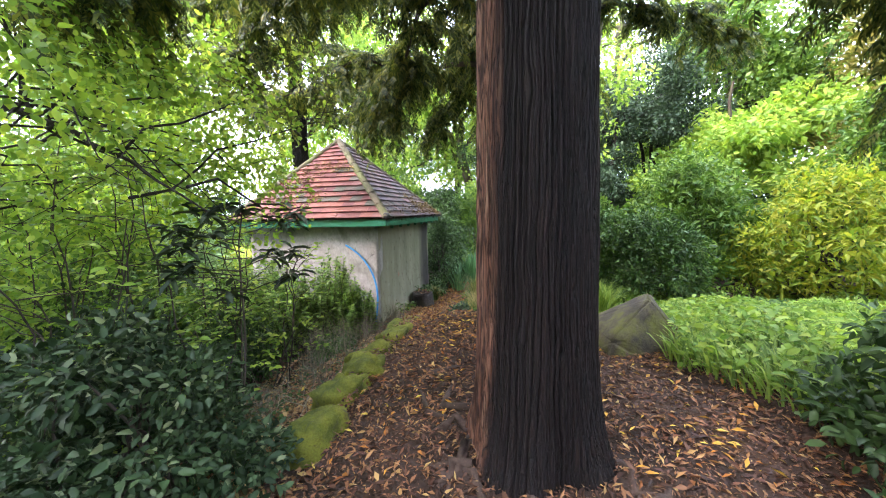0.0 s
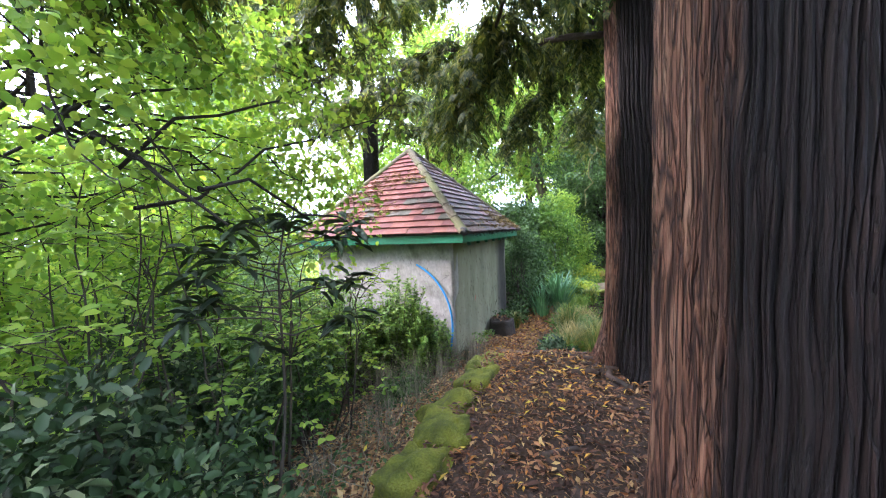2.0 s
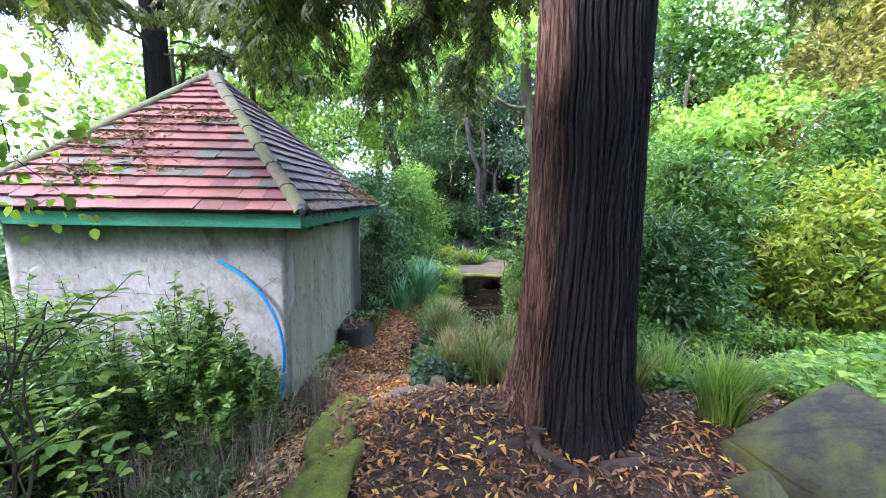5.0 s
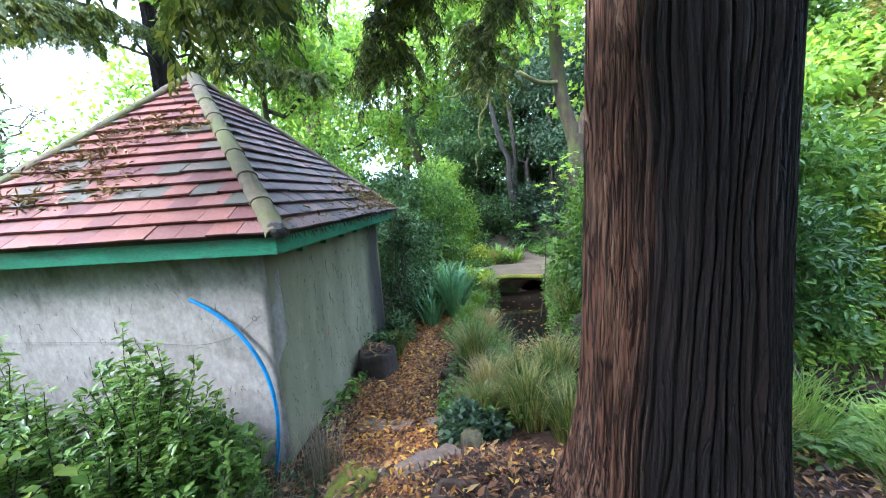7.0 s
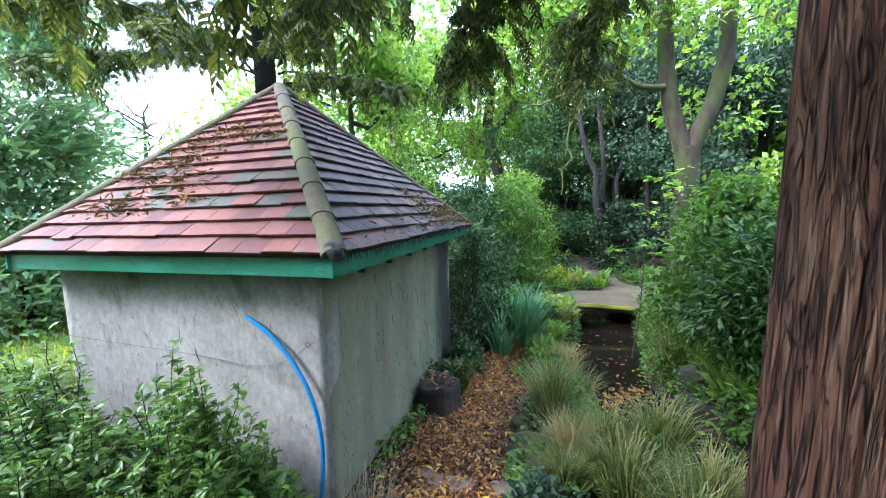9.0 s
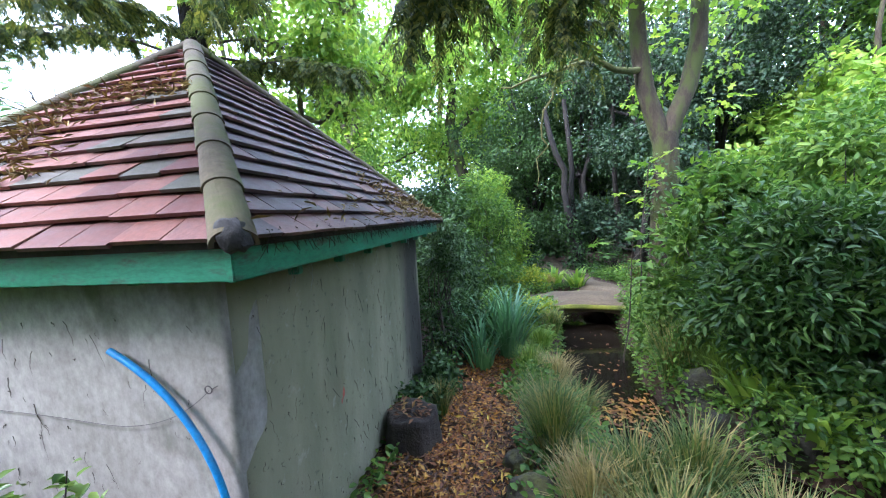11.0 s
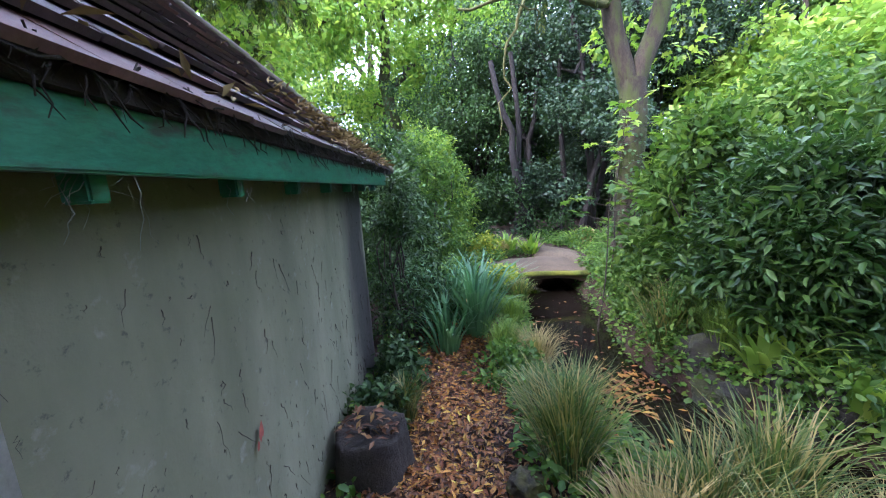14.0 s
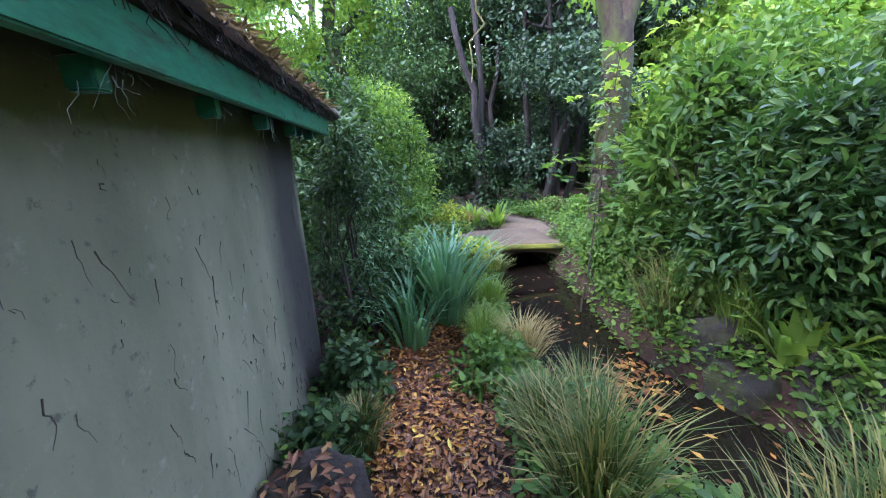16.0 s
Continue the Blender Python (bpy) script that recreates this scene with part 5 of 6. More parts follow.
shrub("laurel_bush", 6.4, 10.2, 1.6, 1.4, 3.4, 138, "mid_leaf", "tall bright green shrub behind the laurels", 90, 100, 0.14, 0.5, LEAF, 0.4, "bush", "laurels over the stream", 0.0)
shrub("laurel_bush", 7.4, 7.2, 1.6, 1.4, 2.8, 139, "mid_leaf", "tall bright green shrub behind the laurels", 90, 100, 0.14, 0.5, LEAF, 0.4, "bush", "laurels over the stream", 0.0)
shrub("laurel_bush", 1.55, 3.6, 0.55, 0.5, 0.75, 140, "dark_leaf", "low dark bush at the edge of the tall grass", 40, 90, 0.08, 0.5, LEAF, 0.2, "bush", "", 0.0)
shrub("laurel_bush", 3.6, 4.6, 1.1, 1.0, 1.7, 141, "yellow_leaf", "bright yellow-green shrub behind the tall grass", 80, 90, 0.11, 0.4, LEAF, 0.3, "bush", "laurels over the stream", 0.0)
# low cover along stream and path
for k, (x, y, r, h, lf) in enumerate(((-1.75, 10.3, 0.45, 0.6, "mid_leaf"), (-1.35, 10.6, 0.3, 0.45, "yellow_leaf"), (-2.4, 8.95, 0.25, 0.35, "dark_leaf"), (-2.55, 8.35, 0.2, 0.25, "dark_leaf"), (-1.55, 8.9, 0.25, 0.25, "mid_leaf"),
                                      (0.25, 8.0, 0.35, 0.4, "mid_leaf"), (0.9, 7.75, 0.5, 0.35, "mid_leaf"), (0.35, 10.6, 0.3, 0.35, "mid_leaf"), (-1.3, 12.8, 0.4, 0.4, "yellow_leaf"), (0.95, 12.9, 0.6, 0.4, "mid_leaf"),
                                      (-0.02, 9.1, 0.22, 0.45, "mid_leaf"), (0.0, 9.75, 0.25, 0.5, "mid_leaf"), (0.05, 10.25, 0.25, 0.45, "mid_leaf"), (0.35, 8.95, 0.3, 0.4, "laurel_leaf"), (0.6, 8.1, 0.3, 0.35, "laurel_leaf"), (1.1, 7.5, 0.4, 0.35, "laurel_leaf"), (-1.45, 6.7, 0.16, 0.25, "holly_leaf"), (-3.0, 5.6, 0.3, 0.3, "dark_leaf"), (-1.0, 14.2, 0.4, 0.6, "dark_leaf"), (0.6, 14.6, 0.6, 0.7, "dark_leaf"), (1.7, 7.1, 0.5, 0.35, "mid_leaf"))):
    shrub("ground_cover", x, y, r, r, h, 200 + k, lf, "low leafy ground cover beside the stream and path", 16, 60, 0.06, 0.6, LEAF, 0.14, "plant", "ground cover", 0.0, "twig", None, False)


def tuft(name, x, y, h, r, seed, mat, label, n=700, width=0.007, category="grass", group="", z=None, bend=1.0):
    """One clump of arching blades."""
    ob = thing(name, (x, y, (gz(x, y) if z is None else z)), label, category, group)
    g = np.random.default_rng(seed)
    a, q = g.uniform(0, 6.28, n), g.random(n) ** 0.6
    at = np.stack([np.cos(a) * q * r * 0.25, np.sin(a) * q * r * 0.25, np.full(n, -0.03)], -1)
    a2 = a + g.normal(0, 0.5, n)
    tilt = bend * (0.15 + 0.75 * q * g.uniform(0.5, 1.2, n))
    along = np.stack([np.cos(a2) * tilt, np.sin(a2) * tilt, np.ones(n)], -1)
    up = np.stack([-np.cos(a2), -np.sin(a2), 0.6 + 0 * a2], -1)
    ln = h * g.uniform(0.6, 1.2, n)
    v, f = scatter(BLADE, at, along, up, ln, width, 0.8)
    part("leaf_sheaf", mesh("leaf_sheaf", v, f, M[mat]), ob)
    return ob


SEDGE = "arching grass clump with green and straw-coloured blades beside the path"
for k, (x, y, h, r, m) in enumerate(((-1.42, 7.85, 0.62, 0.45, "sedge"), (-1.05, 7.35, 0.58, 0.5, "sedge"), (-1.15, 8.45, 0.45, 0.35, "sedge"), (-0.55, 7.0, 0.55, 0.5, "sedge"), (-1.25, 9.15, 0.5, 0.35, "dry_grass"), (-0.75, 6.7, 0.5, 0.45, "sedge"),
                                     (-0.15, 6.6, 0.55, 0.5, "sedge"), (-1.35, 6.95, 0.42, 0.3, "sedge"), (-0.08, 9.15, 0.62, 0.6, "sedge"), (0.12, 8.75, 0.5, 0.5, "grass"), (-2.35, 8.4, 0.32, 0.2, "sedge"),
                                     (0.9, 13.4, 0.4, 0.4, "dry_grass"), (1.4, 13.2, 0.4, 0.4, "grass"), (-0.9, 12.9, 0.35, 0.3, "dry_grass"), (0.4, 6.35, 0.6, 0.5, "grass"), (0.25, 5.55, 0.55, 0.4, "grass"),
                                     (-1.0, 6.95, 0.62, 0.5, "sedge"), (-0.7, 7.45, 0.6, 0.5, "sedge"), (-0.35, 7.25, 0.5, 0.45, "dry_grass"), (-1.3, 7.25, 0.5, 0.4, "dry_grass"), (-1.45, 8.3, 0.4, 0.35, "sedge"), (-1.5, 9.3, 0.4, 0.35, "grass"), (-1.35, 9.75, 0.4, 0.3, "grass"),
                                     (-1.15, 10.3, 0.35, 0.3, "sedge"), (-1.2, 10.8, 0.35, 0.3, "grass"), (0.15, 7.0, 0.5, 0.45, "sedge"), (0.75, 6.75, 0.5, 0.45, "sedge"),
                                     (0.2, 10.8, 0.35, 0.3, "grass"), (0.0, 6.1, 0.45, 0.4, "sedge"), (-0.1, 7.9, 0.42, 0.35, "grass"))):
    tuft("grass_clump", x, y, h * (0.82 if y < 7.8 else 0.95), r, 300 + k, m, SEDGE, 480, 0.0085, "grass", "grass clumps by the stream")
# iris and yucca swords
for k, (x, y, h, n, w) in enumerate(((-1.72, 9.75, 0.85, 90, 0.035), (-2.05, 9.45, 0.6, 60, 0.028), (-1.95, 10.05, 0.75, 70, 0.032), (-2.25, 10.1, 0.6, 50, 0.03))):
    tuft("sword_leaf_plant", x, y, h, 0.5, 330 + k, "iris", "blue-green plant with stiff sword-shaped leaves", int(n * 1.3), w, "plant", "sword-leaved plants", None, 1.25)
# ferns beside the far path
for k, (x, y) in enumerate(((-0.35, 12.95), (-0.75, 13.1), (0.75, 13.6), (0.3, 8.05), (0.15, 8.4), (0.55, 7.75))):
    tuft("fern", x, y, 0.42, 0.5, 345 + k, "light_leaf", "bright green fern beside the far path", 34, 0.07, "fern", "ferns", None, 1.5)
# dry stalks beside the hut corner
for k, (x, y, h) in enumerate(((-2.95, 5.75, 0.55), (-2.7, 5.95, 0.45), (-2.45, 6.35, 0.4), (-3.25, 5.5, 0.5))):
    tuft("dry_stalks", x, y, h, 0.8, 350 + k, "grey_stalk", "dry grey stalks at the foot of the hut", 200, 0.0045, "stalks", "dry stalks", None, 0.6)


def bank_cover():
    """Mixed small leaves creeping over both stream banks, the hut foot and the far path sides."""
    g = np.random.default_rng(76)
    n = 90000
    x, y = g.uniform(-2.7, 2.6, n), g.uniform(5.9, 14.5, n)
    d, dp = distance_to(STREAM, x, y), np.minimum(distance_to(FARPATH, x, y), distance_to(BACKPATH, x, y))
    keep = (d > 0.31) & (dp > 0.42) & ~((x < WX1 + 0.05) & (y < WY1)) & (np.hypot(x + 0.6, y - 5.72) > 0.75) & ((y > 6.8) | (x > -0.2))
    keep &= g.random(n) < 0.65 + 0.45 * crumple(x, y, 1.4) + 0.6 * (d < 0.8)
    x, y = x[keep], y[keep]
    n = len(x)
    h = g.random(n) ** 1.5 * (0.16 + 0.12 * crumple(x, y, 2.1)) + 0.02
    a = g.uniform(0, 6.28, n)
    along = np.stack([np.cos(a), np.sin(a), g.normal(0.1, 0.4, n)], -1)
    up = g.normal(0, 0.4, (n, 3)) + (0, 0, 1)
    ln = g.uniform(0.03, 0.075, n)
    v, f = scatter(LEAF, np.stack([x, y, ground_z(x, y) + h], -1), along, up, ln, ln * 0.65)
    ob = new("creeping_plants", mesh("creeping_plants", v, f, M["mid_leaf"]))
    tagged(ob, "creeping green plants covering the stream banks", "plants", kind="stuff")


bank_cover()


def left_cover():
    """Ivy, dry grass and leaves on the low ground beside the mossy edging."""
    g = np.random.default_rng(75)
    n = 3500
    x, y = g.uniform(-3.6, -2.35, n), g.uniform(3.2, 6.45, n)
    keep = g.random(n) < 0.4 + 0.5 * crumple(x, y, 2.3)
    x, y = x[keep], y[keep]
    n = len(x)
    a = g.uniform(0, 6.28, n)
    along = np.stack([np.cos(a), np.sin(a), g.normal(0.2, 0.4, n)], -1)
    ln = g.uniform(0.025, 0.06, n)
    v, f = scatter(LEAF, np.stack([x, y, ground_z(x, y) + 0.01 + 0.1 * g.random(n) ** 2], -1), along, g.normal(0, 0.4, (n, 3)) + (0, 0, 1), ln, ln * 0.7)
    ob = new("ivy_cover", mesh("ivy_cover", v, f, M["dark_leaf"]))
    tagged(ob, "creeping ivy on the ground beside the mossy edging", "ivy", kind="stuff")


left_cover()


def field_grass():
    g = np.random.default_rng(77)
    n = 30000
    x, y = g.uniform(0.2, 5.5, n), g.uniform(3.3, 8.3, n)
    keep = (x > 0.68 + 0.5 * np.sin(y * 1.3) * 0.4 + np.clip(4.6 - y, 0, 3) * 1.0) & (distance_to(STREAM, x, y) > 0.45) & (g.random(n) < 1.15 - 0.12 * x)
    x, y = x[keep], y[keep]
    n = len(x)
    a = g.uniform(0, 6.28, n) * 0.5 + crumple(x, y, 1.5) * 2
    t = g.uniform(0.4, 1.6, n)
    along = np.stack([np.cos(a) * t, np.sin(a) * t, np.ones(n)], -1)
    up = np.stack([-np.cos(a), -np.sin(a), 0.6 + 0 * a], -1)
    ln = g.uniform(0.11, 0.34, n) * (0.75 + 0.45 * crumple(x, y, 1.3))
    v, f = scatter(BLADE, np.stack([x, y, ground_z(x, y) - 0.02], -1), along, up, ln, g.uniform(0.012, 0.026, n), 0.8)
    ob = new("tall_grass", mesh("tall_grass", v, f, M["grass"]))
    tagged(ob, "lush tall green grass beside the cypress trunks", "grass", kind="stuff")
    k = g.random(n) < 0.7
    m = int(k.sum())
    at = np.stack([x[k], y[k], ground_z(x[k], y[k]) + 0.03 + 0.22 * g.random(m) * (0.8 + 0.4 * crumple(x[k], y[k], 1.3))], -1)
    b = g.uniform(0, 6.28, m)
    size = g.uniform(0.04, 0.10, m)
    v, f = scatter(LEAF, at, np.stack([np.cos(b), np.sin(b), g.normal(0.1, 0.4, m)], -1), g.normal(0, 0.4, (m, 3)) + (0, 0, 1), size, size * 0.6)
    tagged(new("field_weeds", mesh("field_weeds", v, f, M["light_leaf"])), "broad-leaved green weeds growing among the grass", "plants", kind="stuff")


field_grass()


def lawn():
    g = np.random.default_rng(78)
    n = 16000
    x, y = g.uniform(-16, -6.2, n), g.uniform(4, 18, n)
    a = g.uniform(0, 6.28, n)
    along = np.stack([np.cos(a) * 0.6, np.sin(a) * 0.6, np.ones(n)], -1)
    up = np.stack([-np.cos(a), -np.sin(a), 0.6 + 0 * a], -1)
    v, f = scatter(BLADE, np.stack([x, y, ground_z(x, y) - 0.02], -1), along, up, g.uniform(0.08, 0.2, n), 0.02, 0.8)
    ob = new("lawn", mesh("lawn", v, f, M["yellow_leaf"]))
    tagged(ob, "sunny yellow-green lawn beyond the hut", "lawn", kind="stuff")


lawn()


def leaf_litter():
    g = np.random.default_rng(79)
    n = 150000
    x, y = g.uniform(-3.4, 2.2, n), g.uniform(0.8, 10.5, n)
    d = distance_to(FARPATH, x, y)
    keep = ((y < 6.6) & (x > -3.3) & (x < 1.6)) | ((d < 0.62) & (g.random(n) < 1.2 - d))
    keep &= (distance_to(STREAM, x, y) > 0.4) & ~((x < WX1 + 0.03) & (y > WY0 - 0.03))
    x, y = x[keep], y[keep]
    n = len(x)
    a = g.uniform(0, 6.28, n)
    along = np.stack([np.cos(a), np.sin(a), g.normal(0.05, 0.3, n)], -1)
    up = np.stack([g.normal(0, 0.5, n), g.normal(0, 0.5, n), np.ones(n)], -1)
    ln = 0.016 + 0.062 * g.random(n) ** 2.6
    v, f = scatter(KITE, np.stack([x, y, ground_z(x, y) + g.uniform(0.004, 0.022, n)], -1), along, up, ln, ln * g.uniform(0.22, 0.4, n))
    ob = new("leaf_litter", mesh("leaf_litter", v, f, M["litter"]))
    tagged(ob, "fallen brown, orange and yellow leaves on the path", "leaves", kind="stuff")



leaf_litter()


def yellow_leaves():
    """Fresh long leaves lying over the older litter, thickest round the trunks and beside the edging."""
    g = np.random.default_rng(80)
    n = 14000
    x, y = g.uniform(-3.3, 1.0, n), g.uniform(2.0, 9.6, n)
    keep = (g.random(n) < (0.28 + 0.5 * crumple(x, y, 1.7)) * (0.12 + 0.88 * smooth(3.0, 4.6, y))) & ((y < 6.5) | (distance_to(FARPATH, x, y) < 0.4)) & (np.hypot(x + 0.6, y - 5.72) > 0.4) & ~((x < WX1 + 0.03) & (y > WY0 - 0.03))
    x, y = x[keep], y[keep]
    n = len(x)
    a = g.uniform(0, 6.28, n)
    along = np.stack([np.cos(a), np.sin(a), g.normal(0, 0.25, n)], -1)
    up = np.stack([g.normal(0, 0.4, n), g.normal(0, 0.4, n), np.ones(n)], -1)
    ln = g.uniform(0.035, 0.085, n)
    v, f = scatter(KITE, np.stack([x, y, ground_z(x, y) + g.uniform(0.012, 0.035, n)], -1), along, up, ln, ln * g.uniform(0.22, 0.36, n))
    ob = new("fallen_leaves", mesh("fallen_leaves", v, f, M["bright_litter"]))
    tagged(ob, "long yellow and orange leaves freshly fallen on the ground", "leaves", kind="stuff")


yellow_leaves()


def low_litter():
    """Pale old leaves and grey twigs on the lower ground between the bushes and the mossy edging."""
    g = np.random.default_rng(86)
    n = 9000
    x, y = g.uniform(-3.5, -2.0, n), g.uniform(2.9, 6.3, n)
    a = g.uniform(0, 6.28, n)
    along = np.stack([np.cos(a), np.sin(a), g.normal(0, 0.3, n)], -1)
    ln = g.uniform(0.025, 0.075, n)
    v, f = scatter(KITE, np.stack([x, y, ground_z(x, y) + g.uniform(0.01, 0.05, n)], -1), along, g.normal(0, 0.4, (n, 3)) + (0, 0, 1), ln, ln * g.uniform(0.3, 0.5, n))
    tagged(new("old_leaves", mesh("old_leaves", v, f, M["pale_litter"])), "pale brown and orange old leaves below the mossy edging", "leaves", kind="stuff")
    out = []
    for k in range(260):
        px, py = g.uniform(-3.4, -2.15), g.uniform(3.3, 6.35)
        b = g.uniform(0, 6.28)
        p = np.array((px, py, gz(px, py)))
        out.append(tube(wander(p, p + (0.28 * math.cos(b), 0.28 * math.sin(b), g.uniform(0.03, 0.36)), 6, 0.06, 0, 9000 + k), np.linspace(0.0035, 0.0012, 6), 4))
    tagged(new("dead_twigs", mesh("dead_twigs", *join(out), M["grey_stalk"])), "dead grey twigs tangled beside the mossy edging", "twigs", kind="stuff")


M["pale_litter"] = leaf_mat("pale_litter", [(0.0, (0.10, 0.055, 0.03)), (0.4, (0.24, 0.13, 0.07)), (0.75, (0.42, 0.25, 0.12)), (1.0, (0.55, 0.40, 0.22))], 0.6, 0.1)
low_litter()


def rust_litter():
    """Damp rust-coloured leaves thick on the path between the hut and the stream."""
    g = np.random.default_rng(85)
    n = 26000
    x, y = g.uniform(-2.75, -0.9, n), g.uniform(5.7, 10.4, n)
    d = distance_to(FARPATH, x, y)
    keep = (g.random(n) < 1.15 - 2.0 * d + 0.25 * crumple(x, y, 3.0)) & ~((x < WX1 + 0.03) & (y > WY0 - 0.03))
    x, y = x[keep], y[keep]
    n = len(x)
    a = g.uniform(0, 6.28, n)
    along = np.stack([np.cos(a), np.sin(a), g.normal(0, 0.25, n)], -1)
    ln = g.uniform(0.02, 0.06, n)
    v, f = scatter(KITE, np.stack([x, y, ground_z(x, y) + g.uniform(0.01, 0.03, n)], -1), along, g.normal(0, 0.35, (n, 3)) + (0, 0, 1), ln, ln * g.uniform(0.3, 0.5, n))
    tagged(new("rust_leaves", mesh("rust_leaves", v, f, M["wet_litter"])), "damp rust-coloured leaves covering the path by the hut", "leaves", kind="stuff")


rust_litter()
for k, (x, y, h) in enumerate(((-2.65, 5.2, 0.4), (-2.85, 4.7, 0.4), (-2.55, 4.5, 0.3), (-3.0, 5.2, 0.5), (-2.6, 5.65, 0.45), (-2.75, 4.0, 0.3))):
    tuft("dry_stalks", x, y, h, 0.8, 380 + k, "grey_stalk", "dry grey-yellow stalks among leaves beside the mossy edging", 90, 0.003, "stalks", "dry stalks", None, 0.7)


def floating_leaves():
    g = np.random.default_rng(80)
    x, y = g.uniform(-1.3, 1.2, 9000), g.uniform(7.0, 11.2, 9000)
    d = distance_to(STREAM, x, y)
    band = np.exp(-((y - 8.75 - 0.5 * (x + 0.75)) / 0.22) ** 2) + 0.7 * np.exp(-((d - 0.36) / 0.05) ** 2) * (y < 9.2) * (x < -0.6) + 0.035
    keep = (d < 0.42) & (g.random(9000) < band)
    x, y = x[keep], y[keep]
    n = len(x)
    a = g.uniform(0, 6.28, n)
    along = np.stack([np.cos(a), np.sin(a), 0.03 * np.cos(3 * a)], -1)
    ln = g.uniform(0.03, 0.085, n)
    v, f = scatter(KITE, np.stack([x, y, np.full(n, WATER_Z + 0.004) + g.uniform(0, 0.006, n)], -1), along, np.tile((0.0, 0.05, 1.0), (n, 1)), ln, ln * 0.45, 0.4)
    ob = new("floating_leaves", mesh("floating_leaves", v, f, M["wet_litter"]))
    tagged(ob, "orange autumn leaves floating on the dark stream", "leaves", kind="stuff")


floating_leaves()


# unseen dark thicket behind the start of the path, added to block light
thicket = shrub("shade_thicket", 1.5, -3.2, 1.9, 1.6, 4.6, 602, "dark_leaf", "unseen dark thicket added behind the start to block light", 130, 70, 0.18, 0.55, KITE, 0.6, "bush", "thicket behind the path", 0.0)
for k, (x, y) in enumerate(((-1.2, -3.4), (-3.8, -2.8), (3.8, -2.0), (5.4, 0.4), (6.2, 3.0), (-6.2, -1.4), (-0.2, -5.0), (3.0, -4.5))):
    copy_thing(thicket, pose(x, y, 0.25, 0, 0, 61 * k))
# dense undergrowth closing the view between the far trees
edge = shrub("undergrowth_bush", 20.0, 14.0, 2.4, 2.2, 3.4, 601, "dark_leaf", "dense dark undergrowth between the far trees", 110, 80, 0.2, 0.55, KITE, 0.7, "bush", "far undergrowth", 0.0)
for k in range(34):
    a = radians(-58 + k * 7.4)
    rad = 22 + 3 * math.sin(k * 2.1)
    copy_thing(edge, pose(-1 + rad * math.sin(a), 6 + rad * math.cos(a), 0.25, 0, 0, 50 * k))
for k, (x, y) in enumerate(((-1.6, 18.6), (0.9, 21.0), (3.2, 19.5), (5.6, 18.2), (-4.5, 16.2), (8.0, 15.0), (10.0, 12.0), (9.5, 7.5), (9.0, 4.0), (7.0, 1.0))):
    copy_thing(edge, pose(x, y, 0.25, 0, 0, 77 * k) @ Matrix.Diagonal((0.7, 0.7, 0.75, 1)))

# ---- stones, roots, stump, saplings ----
def rock(name, x, y, z, sx, sy, sz, seed, mat, label, category="rock", group="", turn=0.0, rough=0.28, cut=4):
    bm = bmesh.new()
    bmesh.ops.create_icosphere(bm, subdivisions=cut, radius=0.5)
    off = Vector((seed * 3.7, seed * 1.3, seed * 2.1))
    for v in bm.verts:
        p = v.co.copy()
        k = max(abs(p.x), abs(p.y), abs(p.z))
        p = p * (0.55 + 0.45 * 0.5 / k * 0.9)
        p *= 1 + rough * noise.noise(p * 2.2 + off) + rough * 0.35 * noise.noise(p * 7 + off)
        v.co = Vector((p.x * sx, p.y * sy, p.z * sz))
    ob = new(name, bm_mesh(name, bm, M[mat], True))
    ob.matrix_world = pose(x, y, z, 0, 0, turn)
    return tagged(ob, label, category, group)


def boulder(x, y, z, size, seed, turn, label, ridge=0.35):
    """Split block: steep uneven sides under a tilted ridge, arrises a little worn."""
    g = random.Random(seed)
    bm = bmesh.new()
    for sx in (-1, 1):
        for sy in (-1, 1):
            bm.verts.new((sx * size[0] * g.uniform(0.95, 1.1), sy * size[1] * g.uniform(0.95, 1.1), -size[2]))
            bm.verts.new((sx * size[0] * g.uniform(0.8, 0.98), sy * size[1] * g.uniform(0.8, 0.98), size[2] * g.uniform(-0.15, 0.3)))
        bm.verts.new((size[0] * (ridge + 0.3 * sx) * g.uniform(0.9, 1.1), size[1] * sx * g.uniform(0.5, 0.7), size[2] * g.uniform(0.9, 1.02)))
    bmesh.ops.convex_hull(bm, input=bm.verts[:])
    bmesh.ops.bevel(bm, geom=bm.edges[:], offset=0.018, segments=2, affect="EDGES")
    bmesh.ops.triangulate(bm, faces=bm.faces[:])
    bmesh.ops.subdivide_edges(bm, edges=bm.edges[:], cuts=5, use_grid_fill=True)
    for v in bm.verts:
        v.co += Vector(noise.noise_vector(v.co * 5 + Vector((seed, 0, 0)))) * 0.022 + Vector(noise.noise_vector(v.co * 17)) * 0.007
    ob = new("mossy_boulder", bm_mesh("mossy_boulder", bm, M["stone"], True))
    ob.matrix_world = pose(x, y, z, 0, 0, turn)
    return tagged(ob, label, "boulder", "boulders by the trunk")


boulder(0.47, 5.05, 0.80, (0.42, 0.34, 0.40), 5, 14, "large angular boulder with green moss beside the trunk")
boulder(-0.02, 4.90, 0.68, (0.20, 0.24, 0.22), 8, -12, "low angular boulder leaning on a larger one", -0.2)
